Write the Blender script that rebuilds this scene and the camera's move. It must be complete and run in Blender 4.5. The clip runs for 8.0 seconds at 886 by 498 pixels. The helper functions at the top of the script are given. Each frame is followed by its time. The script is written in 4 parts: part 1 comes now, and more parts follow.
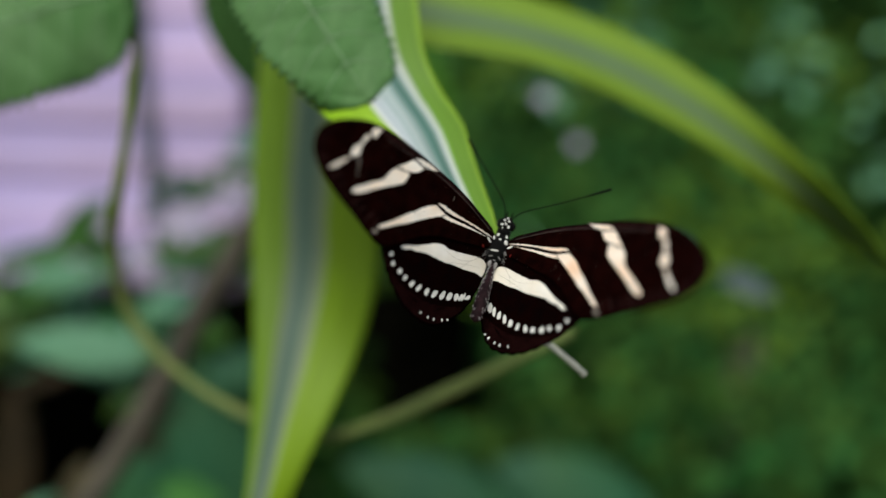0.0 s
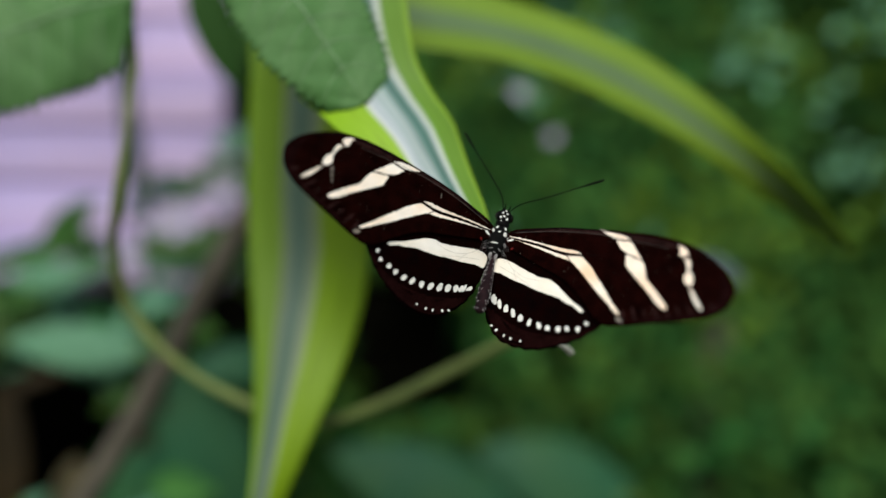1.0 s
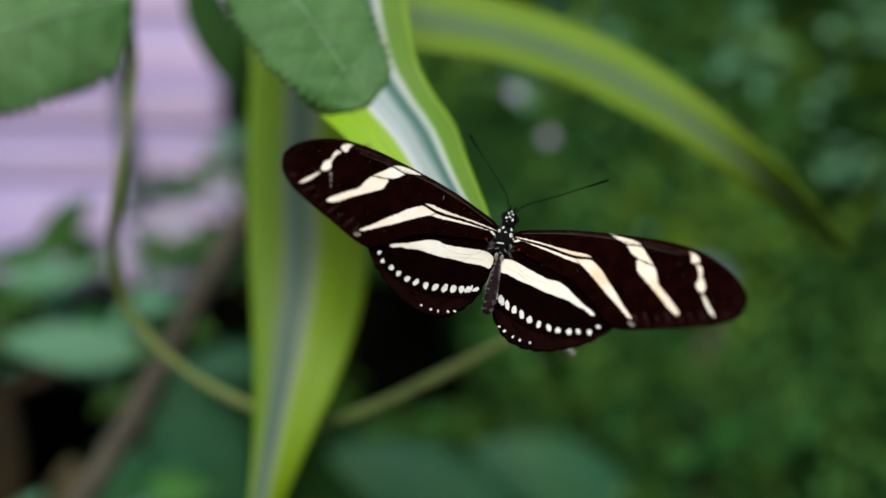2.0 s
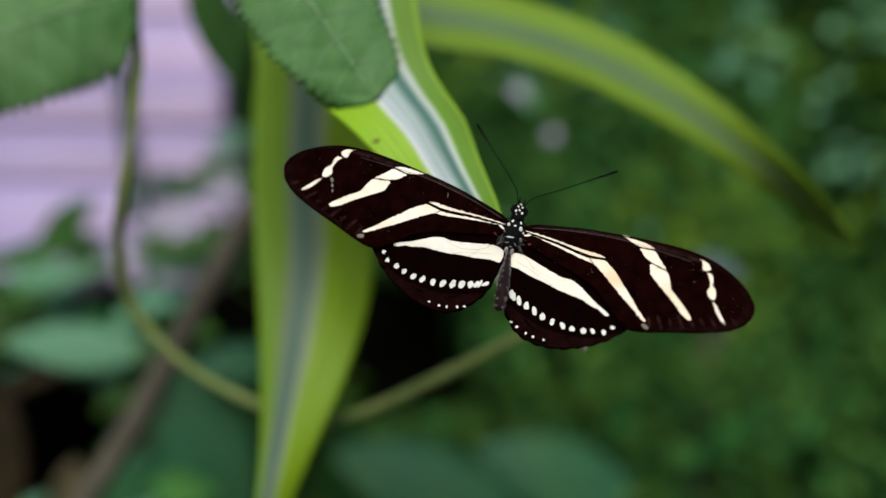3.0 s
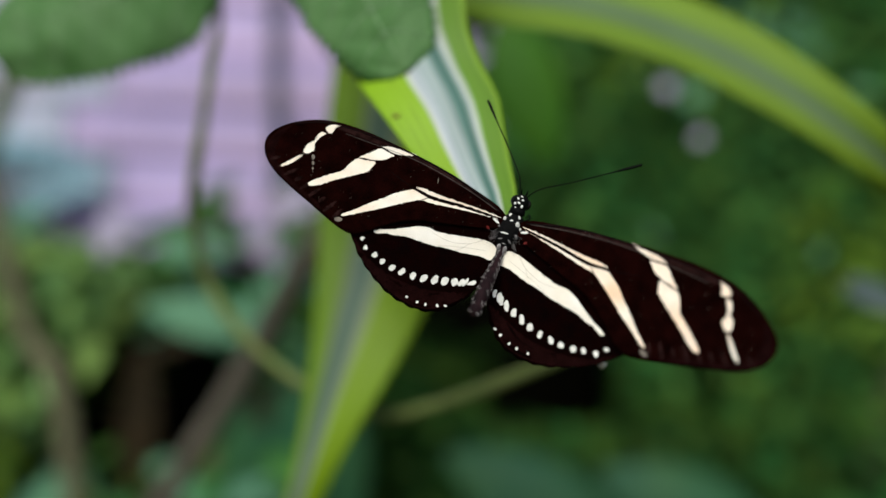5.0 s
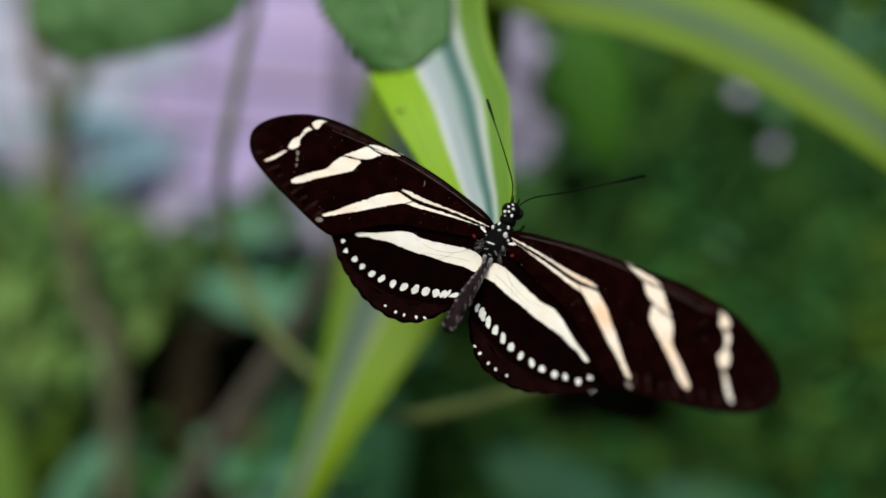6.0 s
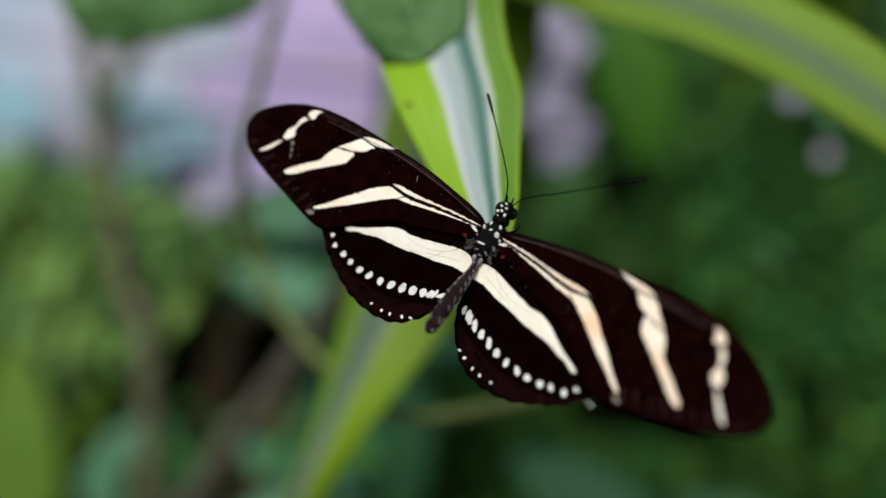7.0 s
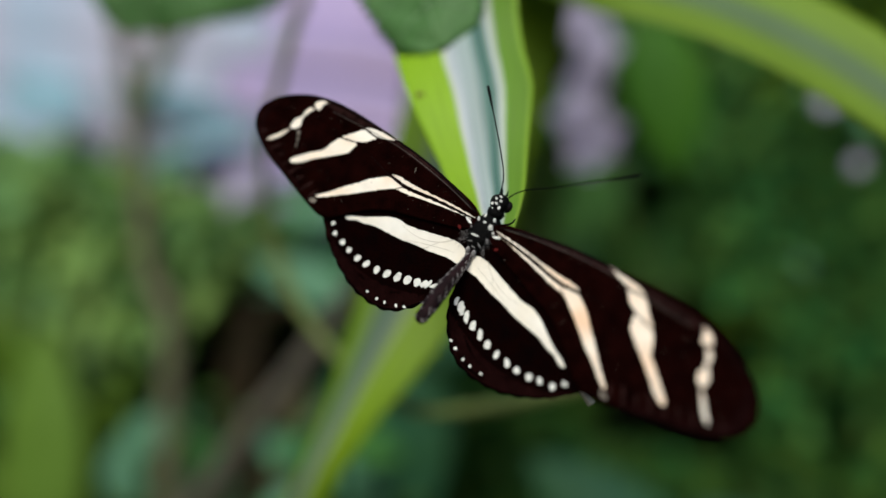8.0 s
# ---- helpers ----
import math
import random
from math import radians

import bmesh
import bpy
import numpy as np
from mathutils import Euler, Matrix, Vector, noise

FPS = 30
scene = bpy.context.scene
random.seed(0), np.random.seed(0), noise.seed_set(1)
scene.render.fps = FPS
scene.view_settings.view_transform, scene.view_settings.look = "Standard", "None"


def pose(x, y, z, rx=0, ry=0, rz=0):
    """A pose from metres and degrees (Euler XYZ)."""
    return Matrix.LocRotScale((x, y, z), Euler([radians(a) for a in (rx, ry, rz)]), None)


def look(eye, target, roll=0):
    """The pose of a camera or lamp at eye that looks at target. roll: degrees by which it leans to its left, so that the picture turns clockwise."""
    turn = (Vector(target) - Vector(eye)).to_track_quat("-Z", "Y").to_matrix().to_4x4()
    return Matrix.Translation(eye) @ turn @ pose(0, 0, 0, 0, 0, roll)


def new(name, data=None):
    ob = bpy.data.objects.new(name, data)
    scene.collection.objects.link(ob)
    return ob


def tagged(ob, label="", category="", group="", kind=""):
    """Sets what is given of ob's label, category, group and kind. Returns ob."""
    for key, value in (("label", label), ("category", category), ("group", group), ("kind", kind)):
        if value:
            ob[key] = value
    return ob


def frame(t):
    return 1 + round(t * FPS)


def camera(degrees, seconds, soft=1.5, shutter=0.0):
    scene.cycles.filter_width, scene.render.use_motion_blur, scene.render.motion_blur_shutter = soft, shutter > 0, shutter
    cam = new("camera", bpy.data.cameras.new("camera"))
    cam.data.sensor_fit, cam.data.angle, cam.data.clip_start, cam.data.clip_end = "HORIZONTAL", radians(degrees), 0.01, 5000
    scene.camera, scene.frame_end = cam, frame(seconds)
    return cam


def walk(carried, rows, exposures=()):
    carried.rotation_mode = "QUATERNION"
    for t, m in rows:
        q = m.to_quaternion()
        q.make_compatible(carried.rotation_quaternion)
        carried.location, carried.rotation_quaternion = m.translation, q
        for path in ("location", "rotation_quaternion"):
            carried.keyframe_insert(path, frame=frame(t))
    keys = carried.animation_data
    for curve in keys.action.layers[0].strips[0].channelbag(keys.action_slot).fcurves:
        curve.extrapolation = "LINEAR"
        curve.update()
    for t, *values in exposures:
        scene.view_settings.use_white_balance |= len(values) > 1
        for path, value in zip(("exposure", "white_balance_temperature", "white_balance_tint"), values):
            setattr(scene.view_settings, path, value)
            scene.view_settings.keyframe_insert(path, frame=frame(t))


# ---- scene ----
# A zebra-striped butterfly on the tip of a striped leaf in a garden, filmed from a hand's width away.

# ---------- camera ----------
cam = camera(56.04, 8.0, soft=1.6)
PATH = [
    (0.0, (0.0022, 0.0087, 1.1539), (0.0032, 0.1787, 1.1541), 1.12),
    (0.5, (0.0011, 0.0002, 1.1530), (0.0031, 0.1702, 1.1526), 0.55),
    (1.0, (-0.0032, -0.0043, 1.1532), (0.0035, 0.1656, 1.1521), -0.13),
    (1.5, (-0.0043, -0.0052, 1.1541), (0.0039, 0.1646, 1.1526), -0.12),
    (3.0, (-0.0083, -0.0035, 1.1524), (0.0004, 0.1662, 1.1513), -0.36),
    (3.5, (-0.0000, -0.0000, 1.1500), (-0.0000, 0.1700, 1.1500), -0.00),
    (4.0, (0.0159, 0.0035, 1.1501), (0.0010, 0.1728, 1.1487), 0.89),
    (4.5, (0.0242, 0.0104, 1.1495), (0.0003, 0.1787, 1.1484), 2.16),
    (6.0, (0.0483, 0.0308, 1.1549), (-0.0015, 0.1933, 1.1497), 7.88),
    (6.5, (0.0519, 0.0365, 1.1577), (-0.0032, 0.1971, 1.1494), 9.00),
    (7.0, (0.0555, 0.0400, 1.1576), (-0.0043, 0.1988, 1.1493), 10.18),
    (7.5, (0.0583, 0.0422, 1.1565), (-0.0050, 0.1997, 1.1479), 11.10),
    (8.0, (0.0607, 0.0425, 1.1560), (-0.0056, 0.1988, 1.1473), 11.86),
]
walk(cam, [(t, look(eye, target, roll)) for t, eye, target, roll in PATH], exposures=[(0.0, 0.42), (4.5, 0.42), (6.0, 0.32), (8.0, 0.32)])

# ---------- light ----------
world = bpy.data.worlds.new("sky")
scene.world = world
world.use_nodes = True
sky = world.node_tree.nodes.new("ShaderNodeTexSky")
sky.sky_type, sky.sun_disc = "NISHITA", False
sky.sun_elevation, sky.sun_rotation = radians(44), radians(185)
sky.air_density, sky.dust_density = 1.0, 2.5
background = world.node_tree.nodes["Background"]
background.inputs["Strength"].default_value = 0.09
world.node_tree.links.new(sky.outputs["Color"], background.inputs["Color"])

sun_data = bpy.data.lights.new("sun", "SUN")
sun_data.energy, sun_data.angle, sun_data.color = 2.3, radians(35), (0.96, 1.0, 0.9)
sun = new("sun", sun_data)
sun.matrix_world = look((-0.15, -1.75, 3.0), (0, 0.17, 1.15))


# ---------- materials ----------
def material(name, color, rough=0.6, vary=0.25, scale=200.0, second=None, bump=0.15, bump_scale=900.0, glow=0.0, island=0.0, spec=0.2, stretch=(1, 1, 1), own=0.0):
    """A surface with variation at two sizes and fine relief. glow: the share of light that comes through a leaf."""
    m = bpy.data.materials.new(name)
    m.use_nodes = True
    n, l = m.node_tree.nodes, m.node_tree.links
    b = n["Principled BSDF"]
    b.inputs["Roughness"].default_value = rough
    b.inputs["Specular IOR Level"].default_value = spec
    co = n.new("ShaderNodeTexCoord")
    big, fine = n.new("ShaderNodeTexNoise"), n.new("ShaderNodeTexNoise")
    big.inputs["Scale"].default_value, fine.inputs["Scale"].default_value = scale, scale * 7
    big.inputs["Detail"].default_value = 4
    grow = n.new("ShaderNodeMapping")
    grow.inputs["Scale"].default_value = stretch
    l.new(co.outputs["Object"], grow.inputs["Vector"])
    for t in (big, fine):
        l.new(grow.outputs["Vector"], t.inputs["Vector"])
    mix = n.new("ShaderNodeMix")
    mix.data_type = "RGBA"
    mix.inputs["A"].default_value = (*color, 1)
    mix.inputs["B"].default_value = (*(second or [c * (1 - 2 * vary) for c in color]), 1)
    ramp = n.new("ShaderNodeMapRange")
    ramp.inputs["From Min"].default_value, ramp.inputs["From Max"].default_value = 0.35, 0.7
    l.new(big.outputs["Fac"], ramp.inputs["Value"])
    if island:
        pick = n.new("ShaderNodeNewGeometry")
        l.new(pick.outputs["Random Per Island"], mix.inputs["Factor"])
    else:
        l.new(ramp.outputs["Result"], mix.inputs["Factor"])
    hsv = n.new("ShaderNodeHueSaturation")
    val = n.new("ShaderNodeMapRange")
    val.inputs["To Min"].default_value, val.inputs["To Max"].default_value = 1 - vary, 1 + vary
    l.new(fine.outputs["Fac"], val.inputs["Value"])
    l.new(mix.outputs["Result"], hsv.inputs["Color"])
    last = val.outputs["Result"]
    if island:
        geo = n.new("ShaderNodeNewGeometry")
        isl = n.new("ShaderNodeMapRange")
        isl.inputs["To Min"].default_value, isl.inputs["To Max"].default_value = 1 - island, 1 + island
        spin = n.new("ShaderNodeMath")
        spin.operation = "PINGPONG"
        spin.inputs[1].default_value = 0.13
        l.new(geo.outputs["Random Per Island"], spin.inputs[0])
        isl.inputs["From Max"].default_value = 0.13
        l.new(spin.outputs["Value"], isl.inputs["Value"])
        times = n.new("ShaderNodeMath")
        times.operation = "MULTIPLY"
        l.new(last, times.inputs[0])
        l.new(isl.outputs["Result"], times.inputs[1])
        last = times.outputs["Value"]
    if own:
        info = n.new("ShaderNodeObjectInfo")
        each, both = n.new("ShaderNodeMapRange"), n.new("ShaderNodeMath")
        each.inputs["To Min"].default_value, each.inputs["To Max"].default_value = 1 - own, 1 + own
        both.operation = "MULTIPLY"
        l.new(info.outputs["Random"], each.inputs["Value"])
        l.new(last, both.inputs[0])
        l.new(each.outputs["Result"], both.inputs[1])
        last = both.outputs["Value"]
    l.new(last, hsv.inputs["Value"])
    l.new(hsv.outputs["Color"], b.inputs["Base Color"])
    if bump:
        bp, bt = n.new("ShaderNodeBump"), n.new("ShaderNodeTexNoise")
        bt.inputs["Scale"].default_value = bump_scale
        l.new(co.outputs["Object"], bt.inputs["Vector"])
        bp.inputs["Strength"].default_value, bp.inputs["Distance"].default_value = bump, 0.0005
        l.new(bt.outputs["Fac"], bp.inputs["Height"])
        l.new(bp.outputs["Normal"], b.inputs["Normal"])
    if glow:
        tr, add = n.new("ShaderNodeBsdfTranslucent"), n.new("ShaderNodeMixShader")
        l.new(hsv.outputs["Color"], tr.inputs["Color"])
        add.inputs["Fac"].default_value = glow
        l.new(b.outputs["BSDF"], add.inputs[1])
        l.new(tr.outputs["BSDF"], add.inputs[2])
        l.new(add.outputs["Shader"], n["Material Output"].inputs["Surface"])
    return m


def striped(name, stops, glow=0.3, wobble=0.012):
    """A leaf with long stripes: stops of (place across, colour). The UV's x runs across the blade, y along it."""
    m = bpy.data.materials.new(name)
    m.use_nodes = True
    n, l = m.node_tree.nodes, m.node_tree.links
    b = n["Principled BSDF"]
    b.inputs["Roughness"].default_value = 0.5
    b.inputs["Specular IOR Level"].default_value = 0.25
    uv = n.new("ShaderNodeUVMap")
    sep = n.new("ShaderNodeSeparateXYZ")
    l.new(uv.outputs["UV"], sep.inputs["Vector"])
    stretch = n.new("ShaderNodeMapping")
    stretch.inputs["Scale"].default_value = (60, 4, 1)
    l.new(uv.outputs["UV"], stretch.inputs["Vector"])
    grain = n.new("ShaderNodeTexNoise")
    grain.inputs["Scale"].default_value, grain.inputs["Detail"].default_value = 1.0, 3
    l.new(stretch.outputs["Vector"], grain.inputs["Vector"])
    slow = n.new("ShaderNodeTexNoise")
    slow.inputs["Scale"].default_value = 5.0
    l.new(uv.outputs["UV"], slow.inputs["Vector"])
    shift = n.new("ShaderNodeMapRange")
    shift.inputs["To Min"].default_value, shift.inputs["To Max"].default_value = -wobble * 2, wobble * 2
    l.new(slow.outputs["Fac"], shift.inputs["Value"])
    add = n.new("ShaderNodeMath")
    l.new(sep.outputs["X"], add.inputs[0])
    l.new(shift.outputs["Result"], add.inputs[1])
    ramp = n.new("ShaderNodeValToRGB")
    el = ramp.color_ramp.elements
    while len(el) < len(stops):
        el.new(0.5)
    for e, (p, c) in zip(el, stops):
        e.position, e.color = p, (*c, 1)
    l.new(add.outputs["Value"], ramp.inputs["Fac"])
    hsv = n.new("ShaderNodeHueSaturation")
    val = n.new("ShaderNodeMapRange")
    val.inputs["From Min"].default_value, val.inputs["From Max"].default_value = 0.25, 0.75
    val.inputs["To Min"].default_value, val.inputs["To Max"].default_value = 0.75, 1.25
    l.new(grain.outputs["Fac"], val.inputs["Value"])
    l.new(val.outputs["Result"], hsv.inputs["Value"])
    l.new(ramp.outputs["Color"], hsv.inputs["Color"])
    l.new(hsv.outputs["Color"], b.inputs["Base Color"])
    bp = n.new("ShaderNodeBump")
    bp.inputs["Strength"].default_value, bp.inputs["Distance"].default_value = 0.35, 0.0004
    l.new(grain.outputs["Fac"], bp.inputs["Height"])
    l.new(bp.outputs["Normal"], b.inputs["Normal"])
    tr, mix = n.new("ShaderNodeBsdfTranslucent"), n.new("ShaderNodeMixShader")
    l.new(hsv.outputs["Color"], tr.inputs["Color"])
    mix.inputs["Fac"].default_value = glow
    l.new(b.outputs["BSDF"], mix.inputs[1])
    l.new(tr.outputs["BSDF"], mix.inputs[2])
    l.new(mix.outputs["Shader"], n["Material Output"].inputs["Surface"])
    return m


LIME, OLIVE, PALE, TEAL, SAGE = (0.24, 0.44, 0.015), (0.1, 0.2, 0.01), (0.5, 0.55, 0.54), (0.1, 0.21, 0.17), (0.25, 0.37, 0.32)
M_WING = material("wing_scales_dark", (0.0074, 0.0014, 0.0011), 0.75, 0.4, 350, (0.0028, 0.0006, 0.0005), 0.3, 3000, spec=0.0)
M_HIND = material("hindwing_scales_dark", (0.0035, 0.0007, 0.0006), 0.75, 0.35, 350, (0.002, 0.0008, 0.0008), 0.3, 3000, spec=0.0)
# second tones paint in the light's peach cast, stronger for the right wing
M_CREAM = material("wing_scales_cream", (0.86, 0.8, 0.72), 0.7, 0.05, 110, (0.86, 0.68, 0.52), 0.15, 4000, spec=0.2)
M_CREAM_WARM_LIT = material("wing_scales_cream_warm_lit", (0.86, 0.78, 0.68), 0.7, 0.05, 110, (0.84, 0.58, 0.4), 0.15, 4000, spec=0.2)
M_CREAM_HIND = material("hindwing_scales_cream", (0.81, 0.77, 0.71), 0.7, 0.06, 110, (0.78, 0.71, 0.6), 0.15, 4000, spec=0.2)
M_VEIN = material("wing_vein", (0.006, 0.003, 0.003), 0.7, 0.2, 500, spec=0.03)
M_VEIN_GREY = material("wing_vein_grey", (0.22, 0.19, 0.16), 0.5, 0.2, 500)
M_VEIN_PALE = material("wing_vein_pale", (0.42, 0.37, 0.3), 0.6, 0.2, 500)
M_VEIN_DULL = material("wing_vein_dull", (0.06, 0.045, 0.04), 0.6, 0.3, 400)
M_BODY = material("body_black", (0.003, 0.0028, 0.003), 0.6, 0.3, 800, bump=0.5, bump_scale=4000, spec=0.06)
M_SPOT = material("body_white_scales", (0.75, 0.74, 0.7), 0.6, 0.1, 900)
M_ABDOMEN = material("abdomen_brown", (0.006, 0.003, 0.0038), 0.7, 0.45, 500, (0.02, 0.009, 0.011), 0.4, 3000, spec=0.06)
M_SPOT_GREY = material("body_grey_scales", (0.3, 0.28, 0.28), 0.7, 0.25, 1500)
M_RAY = material("wing_margin_ray", (0.022, 0.0095, 0.009), 0.8, 0.4, 900, spec=0.0)
M_BORDER = material("wing_border_brown", (0.0095, 0.0028, 0.0028), 0.75, 0.45, 500, (0.005, 0.0015, 0.0015), 0.3, 3000, spec=0.0)
M_EYE = material("eye_dark", (0.014, 0.01, 0.01), 0.18, 0.2, 900, bump=0)
M_RED = material("wing_base_red", (0.12, 0.005, 0.004), 0.6, 0.2, 900)
M_LEAF_A = striped("striped_leaf", [(0.0, (0.26, 0.46, 0.012)), (0.37, (0.27, 0.46, 0.02)), (0.395, (0.56, 0.6, 0.5)), (0.42, (0.62, 0.65, 0.68)), (0.45, (0.38, 0.45, 0.48)), (0.475, (0.5, 0.55, 0.58)), (0.51, (0.33, 0.42, 0.42)), (0.545, (0.43, 0.5, 0.5)), (0.6, (0.24, 0.34, 0.32)), (0.645, (0.06, 0.16, 0.13)), (0.685, (0.07, 0.17, 0.14)), (0.715, (0.26, 0.35, 0.32)), (0.74, (0.52, 0.56, 0.54)), (0.765, (0.45, 0.52, 0.4)), (0.79, (0.125, 0.265, 0.015)), (0.93, (0.115, 0.245, 0.01)), (1.0, (0.23, 0.39, 0.025))])
M_LEAF_B = striped("striped_hanging_leaf", [(0.0, (0.135, 0.25, 0.008)), (0.24, (0.115, 0.215, 0.008)), (0.29, (0.15, 0.19, 0.11)), (0.34, (0.08, 0.14, 0.1)), (0.46, (0.085, 0.145, 0.105)), (0.54, (0.25, 0.3, 0.17)), (0.59, (0.185, 0.31, 0.007)), (1.0, (0.165, 0.28, 0.005))])
M_LEAF_C = striped("striped_arching_leaf", [(0.0, (0.175, 0.29, 0.012)), (0.32, (0.155, 0.27, 0.02)), (0.43, (0.105, 0.185, 0.07)), (0.57, (0.11, 0.175, 0.09)), (0.66, (0.13, 0.215, 0.05)), (0.78, (0.155, 0.26, 0.015)), (1.0, (0.14, 0.24, 0.015))])
M_BROAD = material("broad_leaf", (0.062, 0.165, 0.042), 0.65, 0.18, 60, (0.115, 0.23, 0.085), 0.5, 500, glow=0.25, stretch=(1.6, 1, 0.5))
M_BROAD_VEIN = material("broad_leaf_vein", (0.18, 0.31, 0.15), 0.5, 0.15, 200)
M_STEM = material("green_stem", (0.15, 0.23, 0.03), 0.55, 0.2, 90, (0.1, 0.16, 0.025))
M_BROWN = material("brown_stem", (0.108, 0.096, 0.074), 0.8, 0.2, 60, (0.075, 0.068, 0.052))
M_STEM_GREY = material("grey_brown_stem", (0.12, 0.115, 0.066), 0.8, 0.2, 60, (0.09, 0.088, 0.05))
M_SPECK = material("leaf_blemish", (0.2, 0.2, 0.03), 0.7, 0.2, 800, (0.14, 0.12, 0.03))
M_DRY = material("dry_twig", (0.5, 0.5, 0.42), 0.7, 0.15, 300)
M_PALE_LEAF = material("pale_leaf", (0.15, 0.36, 0.235), 0.6, 0.15, 30, (0.115, 0.28, 0.14), glow=0.22, island=0.25)
M_MIST_LEAF = material("grey_green_leaf", (0.21, 0.37, 0.45), 0.6, 0.12, 30, (0.27, 0.41, 0.5), glow=0.15)
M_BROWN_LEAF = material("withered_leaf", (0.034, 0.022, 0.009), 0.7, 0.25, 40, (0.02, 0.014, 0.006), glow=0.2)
M_DUSK_LEAF = material("blue_grey_leaf", (0.05, 0.075, 0.075), 0.55, 0.2, 30, (0.03, 0.055, 0.05), glow=0.1)
M_DRY_LEAF = material("dry_leaf", (0.12, 0.1, 0.055), 0.75, 0.25, 30, (0.085, 0.075, 0.04), glow=0.2)
M_MOSS_LEAF = material("moss_green_leaf", (0.115, 0.2, 0.012), 0.6, 0.2, 30, (0.075, 0.16, 0.012), glow=0.25)
M_LUSH_LEAF = material("lush_leaf", (0.034, 0.135, 0.004), 0.6, 0.2, 30, (0.05, 0.15, 0.005), glow=0.25)
M_SPRING_LEAF = material("spring_leaf", (0.23, 0.36, 0.08), 0.6, 0.2, 30, (0.16, 0.33, 0.12), glow=0.4, island=0.3)
M_DEEP_LEAF = material("deep_leaf", (0.021, 0.096, 0.045), 0.55, 0.2, 30, (0.036, 0.112, 0.04), glow=0.2)
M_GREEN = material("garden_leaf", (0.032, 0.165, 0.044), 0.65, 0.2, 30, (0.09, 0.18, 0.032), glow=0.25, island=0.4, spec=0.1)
# distant hedge leaves, with the deep shade they stand in mixed into the green
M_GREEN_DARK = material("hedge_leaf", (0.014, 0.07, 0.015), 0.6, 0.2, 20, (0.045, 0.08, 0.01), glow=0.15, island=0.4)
# garden leaf at about half tone: shade of low and deep leaves in the colour
M_GREEN_SHADED = material("garden_leaf_shaded", (0.014, 0.08, 0.018), 0.65, 0.2, 30, (0.04, 0.078, 0.009), glow=0.2, island=0.4, spec=0.1)
M_OLIVE_LEAF = material("olive_leaf", (0.07, 0.19, 0.05), 0.6, 0.2, 30, (0.14, 0.24, 0.08), glow=0.35, island=0.4)
M_GREEN_LIGHT = material("light_leaf", (0.17, 0.28, 0.03), 0.55, 0.2, 30, (0.11, 0.24, 0.035), glow=0.3, island=0.2)
M_LILAC = material("lilac_paint", (0.44, 0.38, 0.71), 0.75, 0.12, 5, (0.58, 0.42, 0.57), 0.4, 120, stretch=(0.6, 1, 1.8), own=0.16)
M_LILAC_GREY = material("weathered_lilac_paint", (0.27, 0.38, 0.5), 0.75, 0.12, 7, (0.58, 0.4, 0.48), 0.4, 120, stretch=(0.6, 1, 1.8), own=0.2)
M_PETAL = material("lilac_petal", (0.37, 0.335, 0.49), 0.55, 0.1, 60, (0.44, 0.38, 0.5), glow=0.25)
# near-black colour that stands in for deep shade between the leaves
M_HOLLOW_SHADE = material("hollow_shade", (0.004, 0.004, 0.0025), 0.9, 0.4, 8, (0.002, 0.002, 0.0012), 0.8, 40, spec=0.0)
M_VINE = material("vine_green", (0.125, 0.16, 0.045), 0.6, 0.2, 90, (0.09, 0.122, 0.035))
M_SOIL = material("soil", (0.035, 0.025, 0.017), 0.9, 0.35, 6, (0.02, 0.015, 0.01), 0.8, 40)


# ---------- building helpers ----------
def mesh_object(name, bm, mat, parent=None, label=""):
    data = bpy.data.meshes.new(name)
    bm.normal_update()
    bm.to_mesh(data)
    bm.free()
    data.materials.append(mat)
    for p in data.polygons:
        p.use_smooth = True
    ob = new(name, data)
    ob.parent = parent
    return tagged(ob, label)


def part(name, bm, mat, parent, label=""):
    return mesh_object(name, bm, mat, parent, label)


def spline(points, steps=6, closed=False):
    """A smooth line through the points (2D or 3D)."""
    p = [Vector(q) for q in points]
    n, out = len(p), []
    for i in range(n if closed else n - 1):
        if closed:
            a, b, c, d = p[i - 1], p[i], p[(i + 1) % n], p[(i + 2) % n]
        else:
            a, b, c, d = p[max(i - 1, 0)], p[i], p[i + 1], p[min(i + 2, n - 1)]
        for k in range(steps):
            s = k / steps
            out.append(0.5 * (2 * b + (c - a) * s + (2 * a - 5 * b + 4 * c - d) * s * s + (3 * b - a - 3 * c + d) * s ** 3))
    if not closed:
        out.append(p[-1])
    return out


def bezier(p, n):
    a, b, c, d = (Vector(q) for q in p)
    out = []
    for i in range(n + 1):
        s = i / n
        out.append(a * (1 - s) ** 3 + b * 3 * s * (1 - s) ** 2 + c * 3 * s * s * (1 - s) + d * s ** 3)
    return out


def resample(line, n):
    """n + 1 points at even steps along a line."""
    at = [0.0]
    for a, b in zip(line, line[1:]):
        at.append(at[-1] + (b - a).length)
    out, j = [], 0
    for i in range(n + 1):
        d = at[-1] * i / n
        while j < len(line) - 2 and at[j + 1] < d:
            j += 1
        s = (d - at[j]) / max(at[j + 1] - at[j], 1e-12)
        out.append(line[j].lerp(line[j + 1], min(max(s, 0), 1)))
    return out


